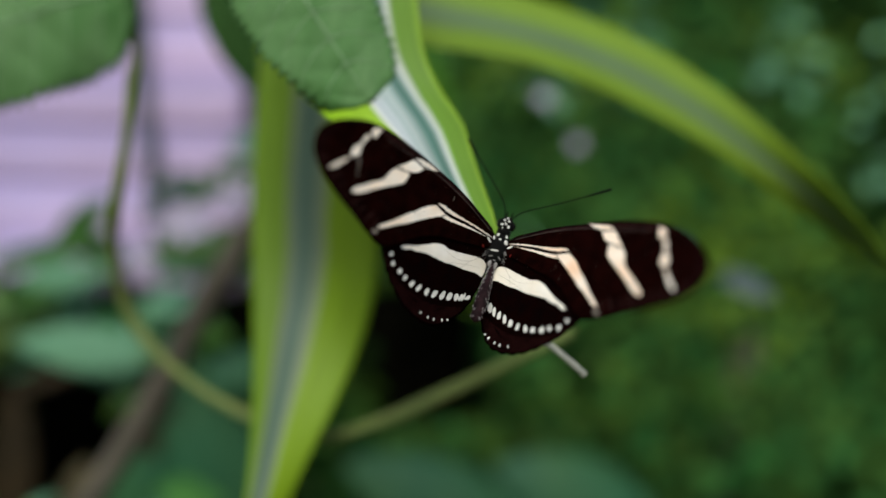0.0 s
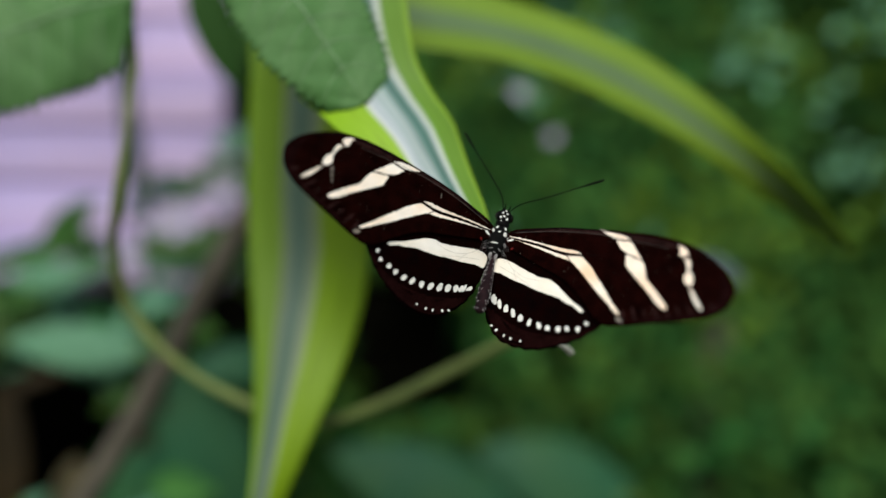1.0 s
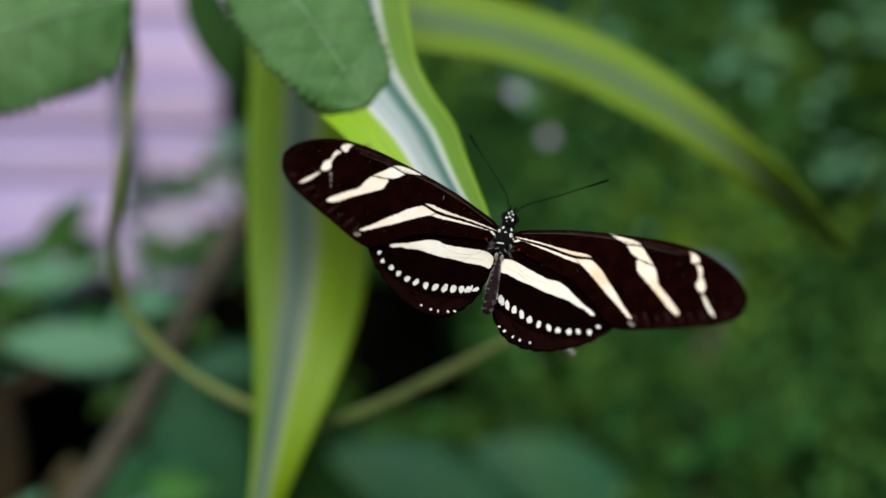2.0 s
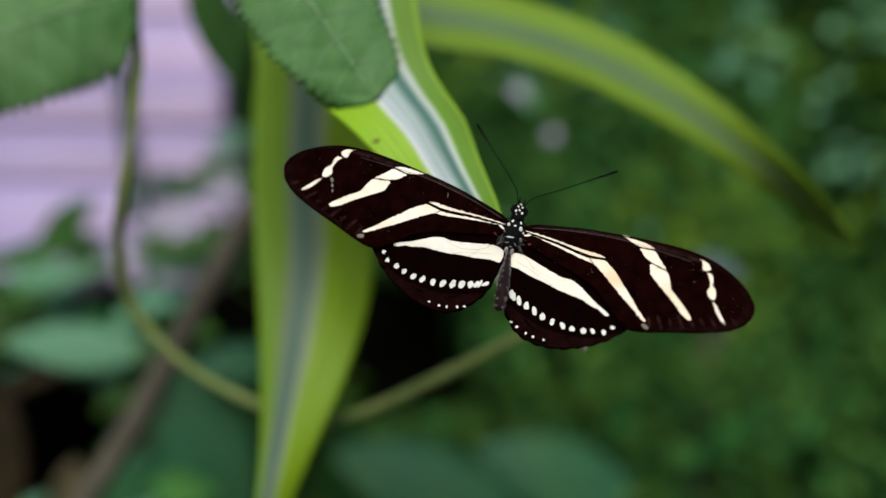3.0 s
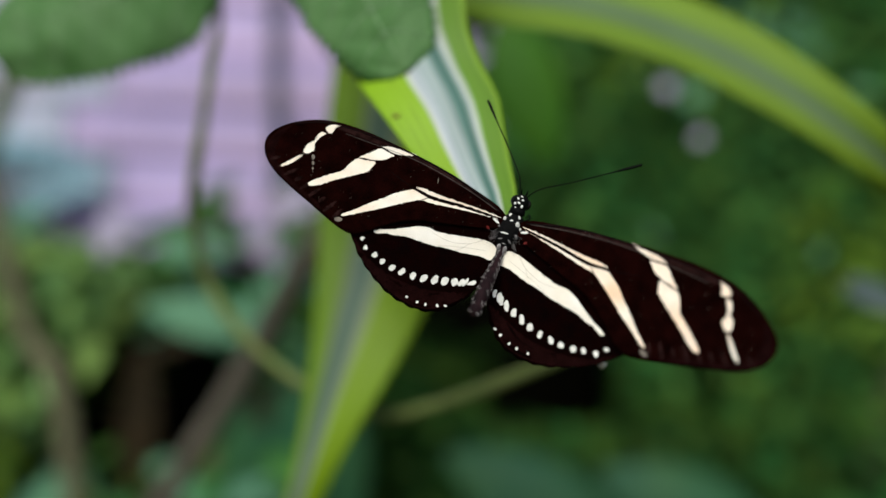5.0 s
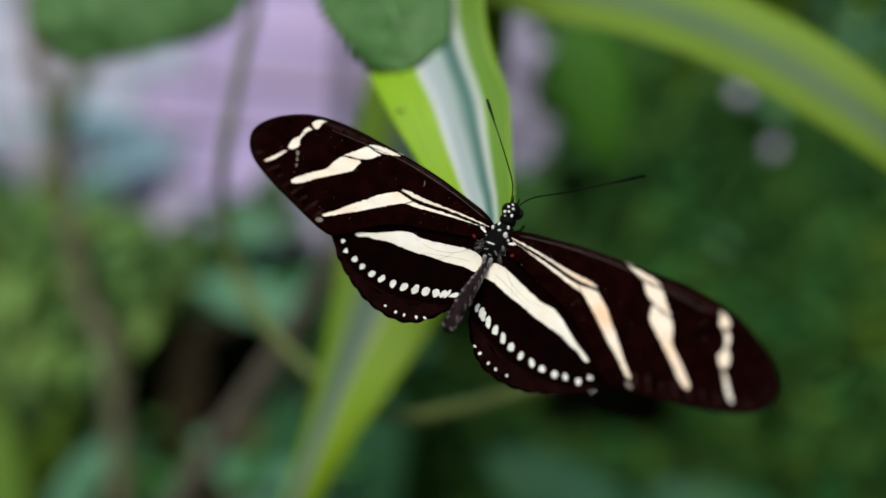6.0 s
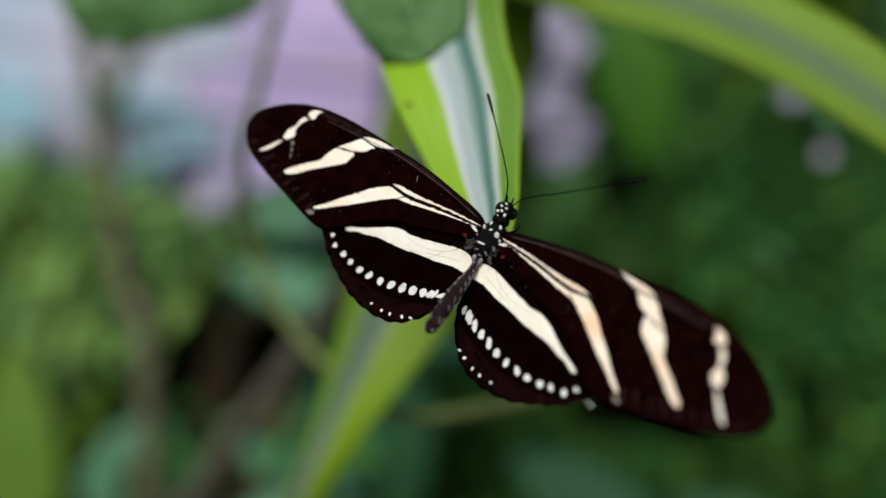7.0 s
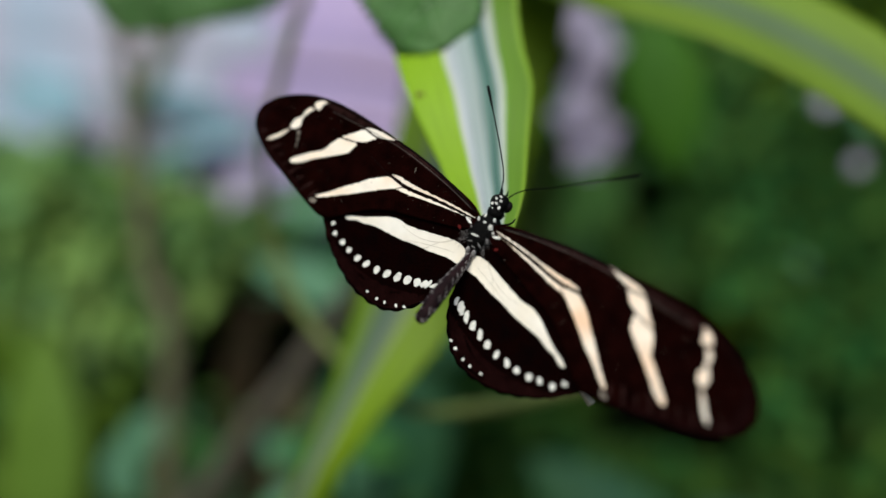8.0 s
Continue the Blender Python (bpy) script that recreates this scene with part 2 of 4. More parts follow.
def tube(bm, line, radii, sides=10):
    """A round rod along a line; radii: one for each point, or a function of the share of the way."""
    rings, n = [], len(line)
    side = None
    for i, p in enumerate(line):
        way = (line[min(i + 1, n - 1)] - line[max(i - 1, 0)]).normalized()
        if side is None:
            side = way.orthogonal().normalized()
        side = (side - way * side.dot(way)).normalized()
        up = way.cross(side)
        r = radii(i / (n - 1)) if callable(radii) else radii[i]
        rings.append([bm.verts.new(p + (side * math.cos(a) + up * math.sin(a)) * r) for a in (2 * math.pi * k / sides for k in range(sides))])
    for a, b in zip(rings, rings[1:]):
        for k in range(sides):
            bm.faces.new((a[k], a[(k + 1) % sides], b[(k + 1) % sides], b[k]))
    bm.faces.new(rings[0][::-1])
    bm.faces.new(rings[-1])
    return bm


def ball(bm, centre, size, turn=(0, 0, 0), u=14, v=9):
    m = Matrix.LocRotScale(Vector(centre), Euler([radians(a) for a in turn]), Vector(size))
    bmesh.ops.create_uvsphere(bm, u_segments=u, v_segments=v, radius=1.0, matrix=m)
    return bm


def ribbon(bm, left, right, across=12, fold=0.0, ripple=0.0, seed=0.0, skew=0.0, lobe=0.0):
    """A blade between two edges, with a fold along its middle. UV: x across, y along in metres times ten."""
    uv = bm.loops.layers.uv.verify()
    rows, dist = [], 0.0
    for i, (a, b) in enumerate(zip(left, right)):
        way = (left[min(i + 1, len(left) - 1)] + right[min(i + 1, len(left) - 1)]) - (left[max(i - 1, 0)] + right[max(i - 1, 0)])
        normal = way.cross(b - a)
        if normal.length > 1e-12:
            normal.normalize()
        w = (b - a).length
        if i:
            dist += ((a + b) - (left[i - 1] + right[i - 1])).length / 2
        row = []
        for k in range(across + 1):
            s = k / across
            p = a.lerp(b, s) + normal * w * (fold * (1 - abs(2 * s - 1)) + ripple * noise.noise((s * 2 + seed, dist * 40, seed)))
            lo = skew * max(0.0, (i / (len(left) - 1) - (0.7 if lobe else 0.6)) / 0.4)
            edge = 0.83 - lobe * math.exp(-(((i / (len(left) - 1) - 0.72) / 0.1) ** 2))
            u = s * 0.83 / edge if s < edge else 0.83 + (s - edge) / (1 - edge) * 0.17
            row.append((bm.verts.new(p), lo + (1 - lo) * u, dist * 10))
        rows.append(row)
    for a, b in zip(rows, rows[1:]):
        for k in range(across):
            quad = (a[k], a[k + 1], b[k + 1], b[k])
            f = bm.faces.new([q[0] for q in quad])
            for loop, q in zip(f.loops, quad):
                loop[uv].uv = (q[1], q[2])
    return bm


def thicken(ob, metres):
    mod = ob.modifiers.new("thickness", "SOLIDIFY")
    mod.thickness, mod.offset = metres, 0.0
    return ob


# ---------- ground ----------
def ground():
    bm = bmesh.new()
    bmesh.ops.create_grid(bm, x_segments=60, y_segments=60, size=60)
    for v in bm.verts:
        v.co.z = 0.02 * noise.noise(v.co * 0.7)
    tagged(mesh_object("ground", bm, M_SOIL), "dark bare garden soil under the shrubs", "ground", kind="structure")


ground()


# ---------- butterfly ----------
MM = 0.001
FORE_LEAD = [(-0.6, 2.6), (2, 4.2), (8, 5.5), (13, 6.4), (18.5, 6.9), (24, 7.1), (29, 7.2), (34.3, 7.0), (38.6, 6.2), (42.2, 4.7), (45.3, 2.7), (47.3, 0.5), (47.9, -1.0)]
FORE_TRAIL = [(-0.6, 1.2), (1.2, 0.2), (3.8, -0.8), (11, -2.9), (14.5, -3.9), (17.5, -5.3), (20.5, -7.4), (23.2, -9.8), (25.3, -11.0), (27.6, -11.0), (30.5, -10.3), (35, -8.9), (39.7, -7.5), (44.1, -5.8), (46.8, -3.8), (47.7, -2.0), (47.9, -1.0)]
HIND_LEAD = [(-1.4, 1.2), (5, 0.6), (12, -1.8), (18, -5.0), (22.5, -7.4), (25, -9.2), (26.1, -10.8)]
HIND_TRAIL = [(-1.5, -3.5), (-1.3, -6.0), (-0.9, -8.5), (-0.3, -11.5), (1.2, -14.4), (3.2, -16.7), (5.4, -18.4), (8.1, -19.2), (11, -19.3), (14.3, -18.8), (17.2, -17.7), (19.9, -16.3), (22.5, -14.6), (24.5, -12.7), (25.7, -11.5), (26.1, -10.8)]
CELL_STREAK = [(1.0, 2.55), (5.2, 2.5), (9.4, 2.2), (13.2, 1.95), (16.2, 1.95), (17.8, 1.5), (16.0, 1.25), (14.6, 1.15), (12.0, 1.35), (8.3, 1.85), (4.0, 2.15), (1.3, 2.3)]
BAND_CELL = [(1.3, 2.05), (5.4, 1.7), (8.4, 1.4), (12.1, 0.85), (14.3, 0.65), (15.9, 0.8), (17.9, 1.0), (19.2, 0.3), (20.9, -0.9), (22.2, -2.2), (24.5, -4.3), (26.6, -6.4), (28.7, -8.3), (28.1, -8.6), (25.7, -7.0), (22.8, -5.1), (19.6, -2.8), (17.4, -1.3), (15.8, -0.4), (13.4, -0.1), (8.6, 0.8), (3.0, 1.7)]
MIDDLE_WEDGE = [(19.2, 6.9), (20.7, 7.15), (22.8, 6.9), (25.1, 6.65), (26.6, 6.05), (25.2, 5.75), (23.6, 5.7), (21.9, 6.1), (20.4, 6.65)]
MIDDLE_UPPER = [(23.7, 5.35), (25.5, 5.6), (26.9, 5.6), (28.2, 4.3), (29.9, 2.6), (28.6, 2.8), (26.8, 3.15), (25.0, 4.0), (24.3, 4.8)]
MIDDLE_LOWER = [(26.6, 2.95), (28.7, 2.55), (30.2, 2.2), (31.2, 0.6), (31.9, -0.9), (34.0, -2.6), (36.2, -4.5), (37.0, -5.5), (36.4, -5.9), (34.8, -5.1), (32.6, -3.3), (29.6, -1.1), (27.3, 0.6), (26.9, 1.4)]
TIP_UPPER = [(35.2, 6.8), (36.4, 6.7), (37.6, 6.1), (38.2, 5.1), (37.4, 4.4), (36.4, 4.5), (36.0, 5.8)]
TIP_MIDDLE = [(37.3, 4.25), (38.6, 4.35), (39.3, 2.8), (39.2, 2.3), (40.2, 1.2), (40.4, -0.3), (39.9, -0.85), (38.9, -0.5), (38.2, 0.6), (38.5, 1.8), (38.0, 3.2)]
TIP_LOWER = [(39.7, -0.95), (40.7, -1.2), (42.1, -2.8), (43.3, -4.3), (43.0, -4.8), (41.9, -4.1), (40.7, -2.7)]
BAND_HIND = [(-1.0, -3.3), (0.2, -2.4), (2.5, -2.45), (5.8, -3.35), (10.4, -4.5), (12.5, -4.5), (14.6, -5.2), (16.8, -6.5), (18.9, -7.7), (21.1, -8.7), (21.9, -9.4), (21.1, -9.8), (19.3, -9.0), (18.0, -8.8), (15.8, -8.1), (13.1, -7.8), (10.4, -7.5), (7.7, -6.9), (4.9, -6.5), (1.5, -5.7), (-0.7, -5.5)]


def bulge(u, v):
    """The height of a wing's skin over its plane, in mm."""
    return 0.22 * math.sin((v + 11) / 18 * math.pi) * min(u / 12, 1) + 0.05 * math.sin(v * 2.1 + u * 0.25)


def wing_skin(name, lead, trail, side, mat, parent, label, scallop=0.0, rise=0.0):
    bm = bmesh.new()
    n, m = 72, 22
    a = resample(spline(lead, 8), n)
    b = resample(spline(trail, 8), n)
    grid = []
    for i, (p, q) in enumerate(zip(a, b)):
        row = []
        for k in range(m + 1):
            s = k / m
            w = p.lerp(q, s)
            w.y += rise * (1 - s) * min(1, max(0, (w.x - 16) / 14))
            if k == m and scallop:
                w += (q - p).normalized() * scallop * (abs(math.sin(i * 0.62)) - 0.5) * min(1, (n - i) / 8)
            row.append(bm.verts.new((side * w.x * MM, w.y * MM, bulge(w.x, w.y) * MM)))
        grid.append(row)
    for r, s in zip(grid, grid[1:]):
        for k in range(m):
            bm.faces.new((r[k], r[k + 1], s[k + 1], s[k]) if side > 0 else (r[k], s[k], s[k + 1], r[k + 1]))
    bmesh.ops.remove_doubles(bm, verts=bm.verts, dist=1e-6)
    ob = thicken(part(name, bm, mat, parent, label), 0.00012)
    return ob


def patch(name, outline, side, mat, parent, label="", rough=0.16, lift=0.13, steps=7, inset=0.0):
    """A field of pale scales that lies on a wing, with a slightly ragged edge."""
    bm = bmesh.new()
    ring = []
    line = spline([Vector(q) for q in outline], steps, closed=True)
    turn = sum(a.x * b.y - a.y * b.x for a, b in zip(line, line[1:] + line[:1]))
    for k, p in enumerate(line):
        along = (line[(k + 1) % len(line)] - line[k - 1]).normalized()
        w = p + Vector((-along.y, along.x)) * (inset if turn > 0 else -inset) + Vector((noise.noise((k * 0.9, side, 1)), noise.noise((k * 0.9, side, 9)))) * rough
        ring.append(bm.verts.new((side * w.x * MM, w.y * MM, (bulge(w.x, w.y) + lift) * MM)))
    if side < 0:
        ring.reverse()
    bmesh.ops.triangulate(bm, faces=[bm.faces.new(ring)])
    bmesh.ops.subdivide_edges(bm, edges=[e for e in bm.edges if e.calc_length() > 1.2 * MM], cuts=2, use_grid_fill=True)
    bmesh.ops.triangulate(bm, faces=bm.faces[:])
    for v in bm.verts:
        v.co.z = (bulge(side * v.co.x / MM, v.co.y / MM) + lift) * MM
    bm.normal_update()
    if sum(f.normal.z * f.calc_area() for f in bm.faces) < 0:
        bmesh.ops.reverse_faces(bm, faces=bm.faces)
    return part(name, bm, mat, parent, label)


def oval(centre, half_long, half_wide, degrees):
    c, s = math.cos(radians(degrees)), math.sin(radians(degrees))
    return [(centre[0] + half_long * math.cos(a) * c - half_wide * math.sin(a) * s, centre[1] + half_long * math.cos(a) * s + half_wide * math.sin(a) * c) for a in (k * math.pi / 4 for k in range(8))]


def vein(points, side, radius, mat, parent, lift=0.16, name="vein"):
    bm = bmesh.new()
    line = [Vector((side * p.x * MM, p.y * MM, (bulge(p.x, p.y) + lift) * MM)) for p in spline(points, 6)]
    tube(bm, line, lambda s: radius * MM * (1 - 0.4 * s), 6)
    return part(name, bm, mat, parent)


def butterfly():
    root = tagged(new("butterfly"), "black butterfly with cream stripes, wings spread, on a leaf tip", "butterfly")
    wings, stripes = [], []
    for side, word in ((-0.978, "left"), (1, "right")):
        fore = wing_skin(word + "_forewing", FORE_LEAD, FORE_TRAIL, side, M_WING, root, "dark brown forewing with three cream bands", rise=0.6 if side > 0 else 0.35)
        for outline, what in ((BAND_CELL, "cream_stripe"), (CELL_STREAK, "cream_streak"), (MIDDLE_WEDGE, "cream_wedge"), (MIDDLE_UPPER, "cream_band"), (MIDDLE_LOWER, "cream_band"), (TIP_UPPER, "cream_tip_band"), (TIP_MIDDLE, "cream_tip_band"), (TIP_LOWER, "cream_tip_band")):
            # the right wing takes the cream with more warm light mixed in
            band = patch(what, outline, side, M_CREAM_WARM_LIT if side > 0 else M_CREAM, fore, "cream band of scales", rough=0.2, inset=0.2 if "tip" in what else 0.08 if what == "cream_stripe" else 0.06)
            if what == "cream_stripe":
                band.data.transform(Matrix.Translation((-side * 0.007, 0, 0)))
                band.location.x = side * 0.007
                stripes.append(band)
        for line in ([(22.6, 5.5), (24.5, 5.65), (27.4, 5.85)], [(25.6, 3.4), (27.6, 2.85), (31.0, 2.2)]):
            vein(line, side, 0.045, M_VEIN, fore, 0.15)
        patch("costal_strip", [(4, 4.45), (10, 5.75), (16, 6.5), (22, 6.85), (28, 6.95), (33.5, 6.75), (38, 5.9), (36, 5.9), (31, 6.05), (26, 6.15), (20, 5.95), (14, 5.35), (8, 4.6)], side, M_RAY, fore, "brown strip along the leading edge", lift=0.1, rough=0.1)
        patch("pale_fleck", oval((28.9, -9.5), 0.75, 0.4, -20), side, M_VEIN_GREY, fore)
        vein([(1.0, 2.2), (8, 1.65), (14.4, 0.9), (16, 1.02), (18.4, 1.25)], side, 0.12, M_VEIN, fore, 0.17)
        vein([(18.4, 1.25), (20.5, 1.7), (23, 2.3)], side, 0.06, M_VEIN, fore, 0.1)
        vein([(14.4, 0.9), (15.6, -0.1), (16.6, -1.0)], side, 0.09, M_VEIN, fore, 0.17)
        vein([(1.5, 3.3), (8, 4.7), (14, 5.6), (20, 6.1), (27, 5.9), (34, 5.6)], side, 0.1, M_VEIN_DULL, fore, 0.08)
        vein([(1, 3.2), (8, 5.3), (16, 6.6), (24, 7.0), (32, 7.05), (39, 5.9), (44, 3.5)], side, 0.2, M_VEIN, fore, 0.05, "leading_edge")
        for k in range(9):
            u = 29.5 + 1.9 * k
            patch("margin_ray", oval((u, -8.6 + 0.33 * (u - 29.5)), 1.3 + 0.5 * math.sin(k * 2.3), 0.34 + 0.12 * math.sin(k * 3.1), -62 + 3 * k), side, M_RAY, fore, lift=0.1, steps=3)
        patch("brown_border", [(44.3, 3.3), (46.2, 1.4), (47.3, -0.9), (46.9, -3.2), (44.6, -5.2), (41.0, -6.7), (36.5, -8.1), (33.0, -9.2), (33.6, -8.2), (37.5, -7.0), (41.5, -5.6), (44.2, -4.0), (45.4, -2.0), (45.3, 0.6)], side, M_BORDER, fore, "brown outer border of the wing", lift=0.09, rough=0.3)
        patch("pale_tuft", oval((1.4, 1.6), 0.75, 0.2, 20), side, M_SPOT, fore, "pale hairs at the wing root", lift=0.3)
        if side < 0:
            for c, a in (((38.0, -0.7), 0.5), ((37.6, -1.7), 0.38), ((37.2, -2.7), 0.25)):
                patch("pale_fleck", oval(c, a, a * 0.6, 60), side, M_VEIN_GREY, fore, steps=3)
            patch("scratch", oval((14.3, 4.2), 0.55, 0.06, 75), side, M_VEIN_GREY, fore, "short pale scratch", rough=0.02, steps=3)
        dust = bmesh.new()
        rng = random.Random(5 if side > 0 else 6)
        while len(dust.faces) < 70:
            u, v = rng.uniform(4, 45), rng.uniform(-9, 6.5)
            if v < -0.9 - 0.28 * min(u, 24) or v > 6.0 - max(0, u - 36) * 0.5 or v < -9 + max(0, u - 30) * 0.32:
                continue
            a, z, w = rng.uniform(0, 6.3), bulge(u, v) + 0.16, rng.uniform(0.035, 0.09)
            dust.faces.new([dust.verts.new((side * (u + w * math.cos(a + q)) * MM, (v + w * math.sin(a + q)) * MM, z * MM)) for q in (0, 2.1, 4.2)])
        tagged(part("dust", dust, M_VEIN_GREY, fore, "tiny pale specks of loose scales"), kind="stuff")
        patch("red_mark", oval((2.3, -0.1), 0.35, 0.22, 30), side, M_RED, fore, "dark red mark at the wing root")
        hind = wing_skin(word + "_hindwing", HIND_LEAD, HIND_TRAIL, side, M_HIND, root, "black hindwing with a cream band and rows of dots", 0.35)
        patch("cream_band", BAND_HIND, side, M_CREAM_HIND, hind, "broad cream band of scales", inset=0.15)
        vein([(2.0, -2.4), (4.2, -4.2), (7.8, -5.4), (11.5, -5.2)], side, 0.035, M_VEIN_PALE, hind, 0.15)
        vein([(1.0, -4.2), (3.6, -4.9), (7.0, -6.0), (9.5, -6.9)], side, 0.03, M_VEIN_PALE, hind, 0.15)
        vein([(4.2, -4.2), (5.2, -5.6), (6.0, -6.5)], side, 0.03, M_VEIN_PALE, hind, 0.15)
        patch("brown_border", [(0.6, -12.6), (4.5, -14.1), (9.0, -15.4), (13.5, -15.7), (18.0, -15.2), (21.5, -14.0), (24.0, -12.4), (25.0, -12.1), (22.3, -14.6), (19.6, -16.2), (16.8, -17.5), (14.0, -18.4), (10.9, -18.9), (8.1, -18.8), (5.6, -18.0), (3.4, -16.3), (1.6, -14.2)], side, M_BORDER, hind, "brown outer border of the wing", lift=0.07, rough=0.3)
        rng = random.Random(21 if side > 0 else 22)
        for k, (u, v) in enumerate(((0.8, -10.6), (1.9, -11.0), (2.6, -11.35), (3.8, -11.8), (5.5, -12.35), (7.3, -12.9), (9.3, -13.5), (11.4, -13.9), (13.6, -14.1), (15.6, -14.1), (17.8, -13.85), (19.6, -13.35), (21.8, -12.95), (23.1, -11.6))):
            s = k / 13
            tall, wide = (1.0 - 0.55 * s ** 1.3 if k > 2 else 0.85) * rng.uniform(0.88, 1.1), min(0.36 + 0.06 * k, 0.56 - 0.02 * max(0, k - 6)) * rng.uniform(0.88, 1.12)
            patch("dot", [(x + rng.gauss(0, 0.07), y + rng.gauss(0, 0.07)) for x, y in oval((u, v), tall, wide, -76 + 26 * s + rng.gauss(0, 9))], side, M_SPOT, hind, rough=0.08, steps=3)
        for k, c in enumerate(((3.5, -16.4), (4.9, -17.0), (7.0, -17.7), (8.6, -17.95), (10.8, -17.9))):
            patch("edge_dot", oval(c, 0.34 - 0.02 * k, 0.2 + 0.04 * (k % 2), 40 * k), side, M_SPOT, hind, rough=0.06, steps=3)
        wings.append((fore, hind, side))

    bm = ball(bmesh.new(), (0, 0.8 * MM, -1.3 * MM), (2.6 * MM, 3.7 * MM, 2.1 * MM), u=20, v=12)
    thorax = part("thorax", bm, M_BODY, root, "black thorax with white spots")
    for x, y, a, b, d, white in ((-0.95, 3.6, 0.42, 0.3, 60, 1), (0.85, 3.7, 0.42, 0.26, -60, 1), (-1.55, 2.5, 0.62, 0.38, 80, 1), (1.15, 2.3, 0.68, 0.42, -70, 1), (-0.2, 2.7, 0.3, 0.2, 20, 1), (1.95, 1.7, 0.5, 0.25, -60, 1), (-0.45, 0.1, 0.85, 0.16, 8, 1), (1.75, 0.2, 0.6, 0.3, -65, 0), (-2.05, 0.8, 0.6, 0.25, 60, 0), (-0.8, -1.1, 0.5, 0.13, 20, 0), (1.0, -1.0, 0.5, 0.14, -35, 0), (0.2, -1.7, 0.4, 0.12, 0, 0)):
        k = max(0.0, 1 - (x / 2.6) ** 2 - ((y - 0.8) / 3.7) ** 2)
        part("white_spot", ball(bmesh.new(), (x * MM, y * MM, (-1.3 + 2.1 * math.sqrt(k)) * MM), (a * MM, b * MM, 0.14 * MM), (-(y - 0.8) * 14, x * 22, d), 10, 6), M_SPOT if white else M_SPOT_GREY, thorax)
    fuzz = bmesh.new()
    for k in range(110):
        a, s = random.uniform(0, 2 * math.pi), random.uniform(-0.9, 0.9)
        r = math.sqrt(1 - s * s)
        p = Vector((2.4 * r * math.cos(a), 0.8 + 3.6 * s, -1.3 + 2.05 * r * math.sin(a)))
        q = p + Vector((math.cos(a) * random.uniform(0.4, 0.9), random.uniform(-0.9, 0.2), math.sin(a) * random.uniform(0.3, 0.7)))
        tube(fuzz, [p * MM, p.lerp(q, 0.6) * MM, q * MM], lambda s: 0.035 * MM * (1 - 0.8 * s), 3)
    tagged(part("hair", fuzz, M_BODY, thorax, "fine dark hairs"), kind="stuff")
    tuft = bmesh.new()
    for k in range(36):
        side = 1 if k % 2 else -1
        p = Vector((side * random.uniform(1.3, 2.3), random.uniform(-1.8, 0.6), 0.3))
        q = p + Vector((side * random.uniform(0.2, 1.3), random.uniform(-1.6, 0.2), random.uniform(0.1, 0.6)))
        tube(tuft, [p * MM, (p.lerp(q, 0.6) + Vector((0, 0, 0.15))) * MM, q * MM], lambda s: 0.024 * MM * (1 - 0.7 * s), 3)
    tagged(part("pale_hair", tuft, M_SPOT_GREY, thorax, "pale grey hairs at the wing roots"), kind="stuff")

    part("neck", ball(bmesh.new(), (-0.15 * MM, 4.8 * MM, -1.35 * MM), (1.5 * MM, 1.25 * MM, 1.3 * MM)), M_BODY, root, "short black neck")
    head = part("head", ball(bmesh.new(), (-0.3 * MM, 6.4 * MM, -1.3 * MM), (1.62 * MM, 1.65 * MM, 1.45 * MM)), M_BODY, root, "black head with white dots")
    for x, y, a, b in ((-0.75, 6.9, 0.28, 0.2), (0.15, 6.9, 0.28, 0.2), (-0.3, 6.2, 0.3, 0.2), (-0.95, 5.9, 0.25, 0.3), (0.4, 5.8, 0.25, 0.35), (-0.3, 7.5, 0.3, 0.16), (-0.55, 5.2, 0.3, 0.2), (0.05, 5.1, 0.3, 0.2)):
        k = max(0.0, 1 - ((x + 0.3) / 1.62) ** 2 - ((y - 6.4) / 1.65) ** 2)
        part("white_spot", ball(bmesh.new(), (x * MM, y * MM, (-1.3 + 1.46 * math.sqrt(k)) * MM), (a * MM, b * MM, 0.12 * MM), (0, 0, x * 40), 8, 6), M_SPOT, head)
    for side in (-1, 1):
        palp = [q * MM for q in spline([(-0.3 + side * 0.35, 7.2, -1.2), (-0.3 + side * 0.5, 8.2, -0.8), (-0.3 + side * 0.6, 8.9, 0.0)], 4)]
        part("palp", tube(bmesh.new(), palp, lambda s: (0.26 - 0.2 * s) * MM, 6), M_BODY, head, "short pointed mouth palp")
        part("eye", ball(bmesh.new(), ((-0.3 + side * 1.15) * MM, 6.55 * MM, -1.9 * MM), (0.85 * MM, 1.05 * MM, 1.0 * MM)), M_EYE, head, "large dark shiny eye")
    for name, pts in (("left_antenna", [(-0.9, 7.4, -0.9), (-2.2, 10.5, -1.3), (-5.5, 14.0, -2.3), (-10, 18.2, -3.5), (-14.5, 22.4, -4.4)]), ("right_antenna", [(0.3, 7.4, -0.9), (2.0, 10.0, -1.0), (6.5, 13.2, -1.2), (11.5, 17.0, -1.5), (17.0, 21.2, -1.7)])):
        line = [p * MM for p in spline(pts, 8)]
        part(name, tube(bmesh.new(), line, lambda s: (0.11 if s < 0.8 else 0.11 + 0.16 * math.sin((s - 0.8) / 0.2 * math.pi * 0.75)) * MM, 7), M_BODY, head, "thin black antenna with a thicker tip")

    axis = spline([(0.2, -2.2, -0.6), (0.5, -5.5, 1.0), (0.9, -9.5, 3.8), (1.4, -15.6, 7.0)], 16)

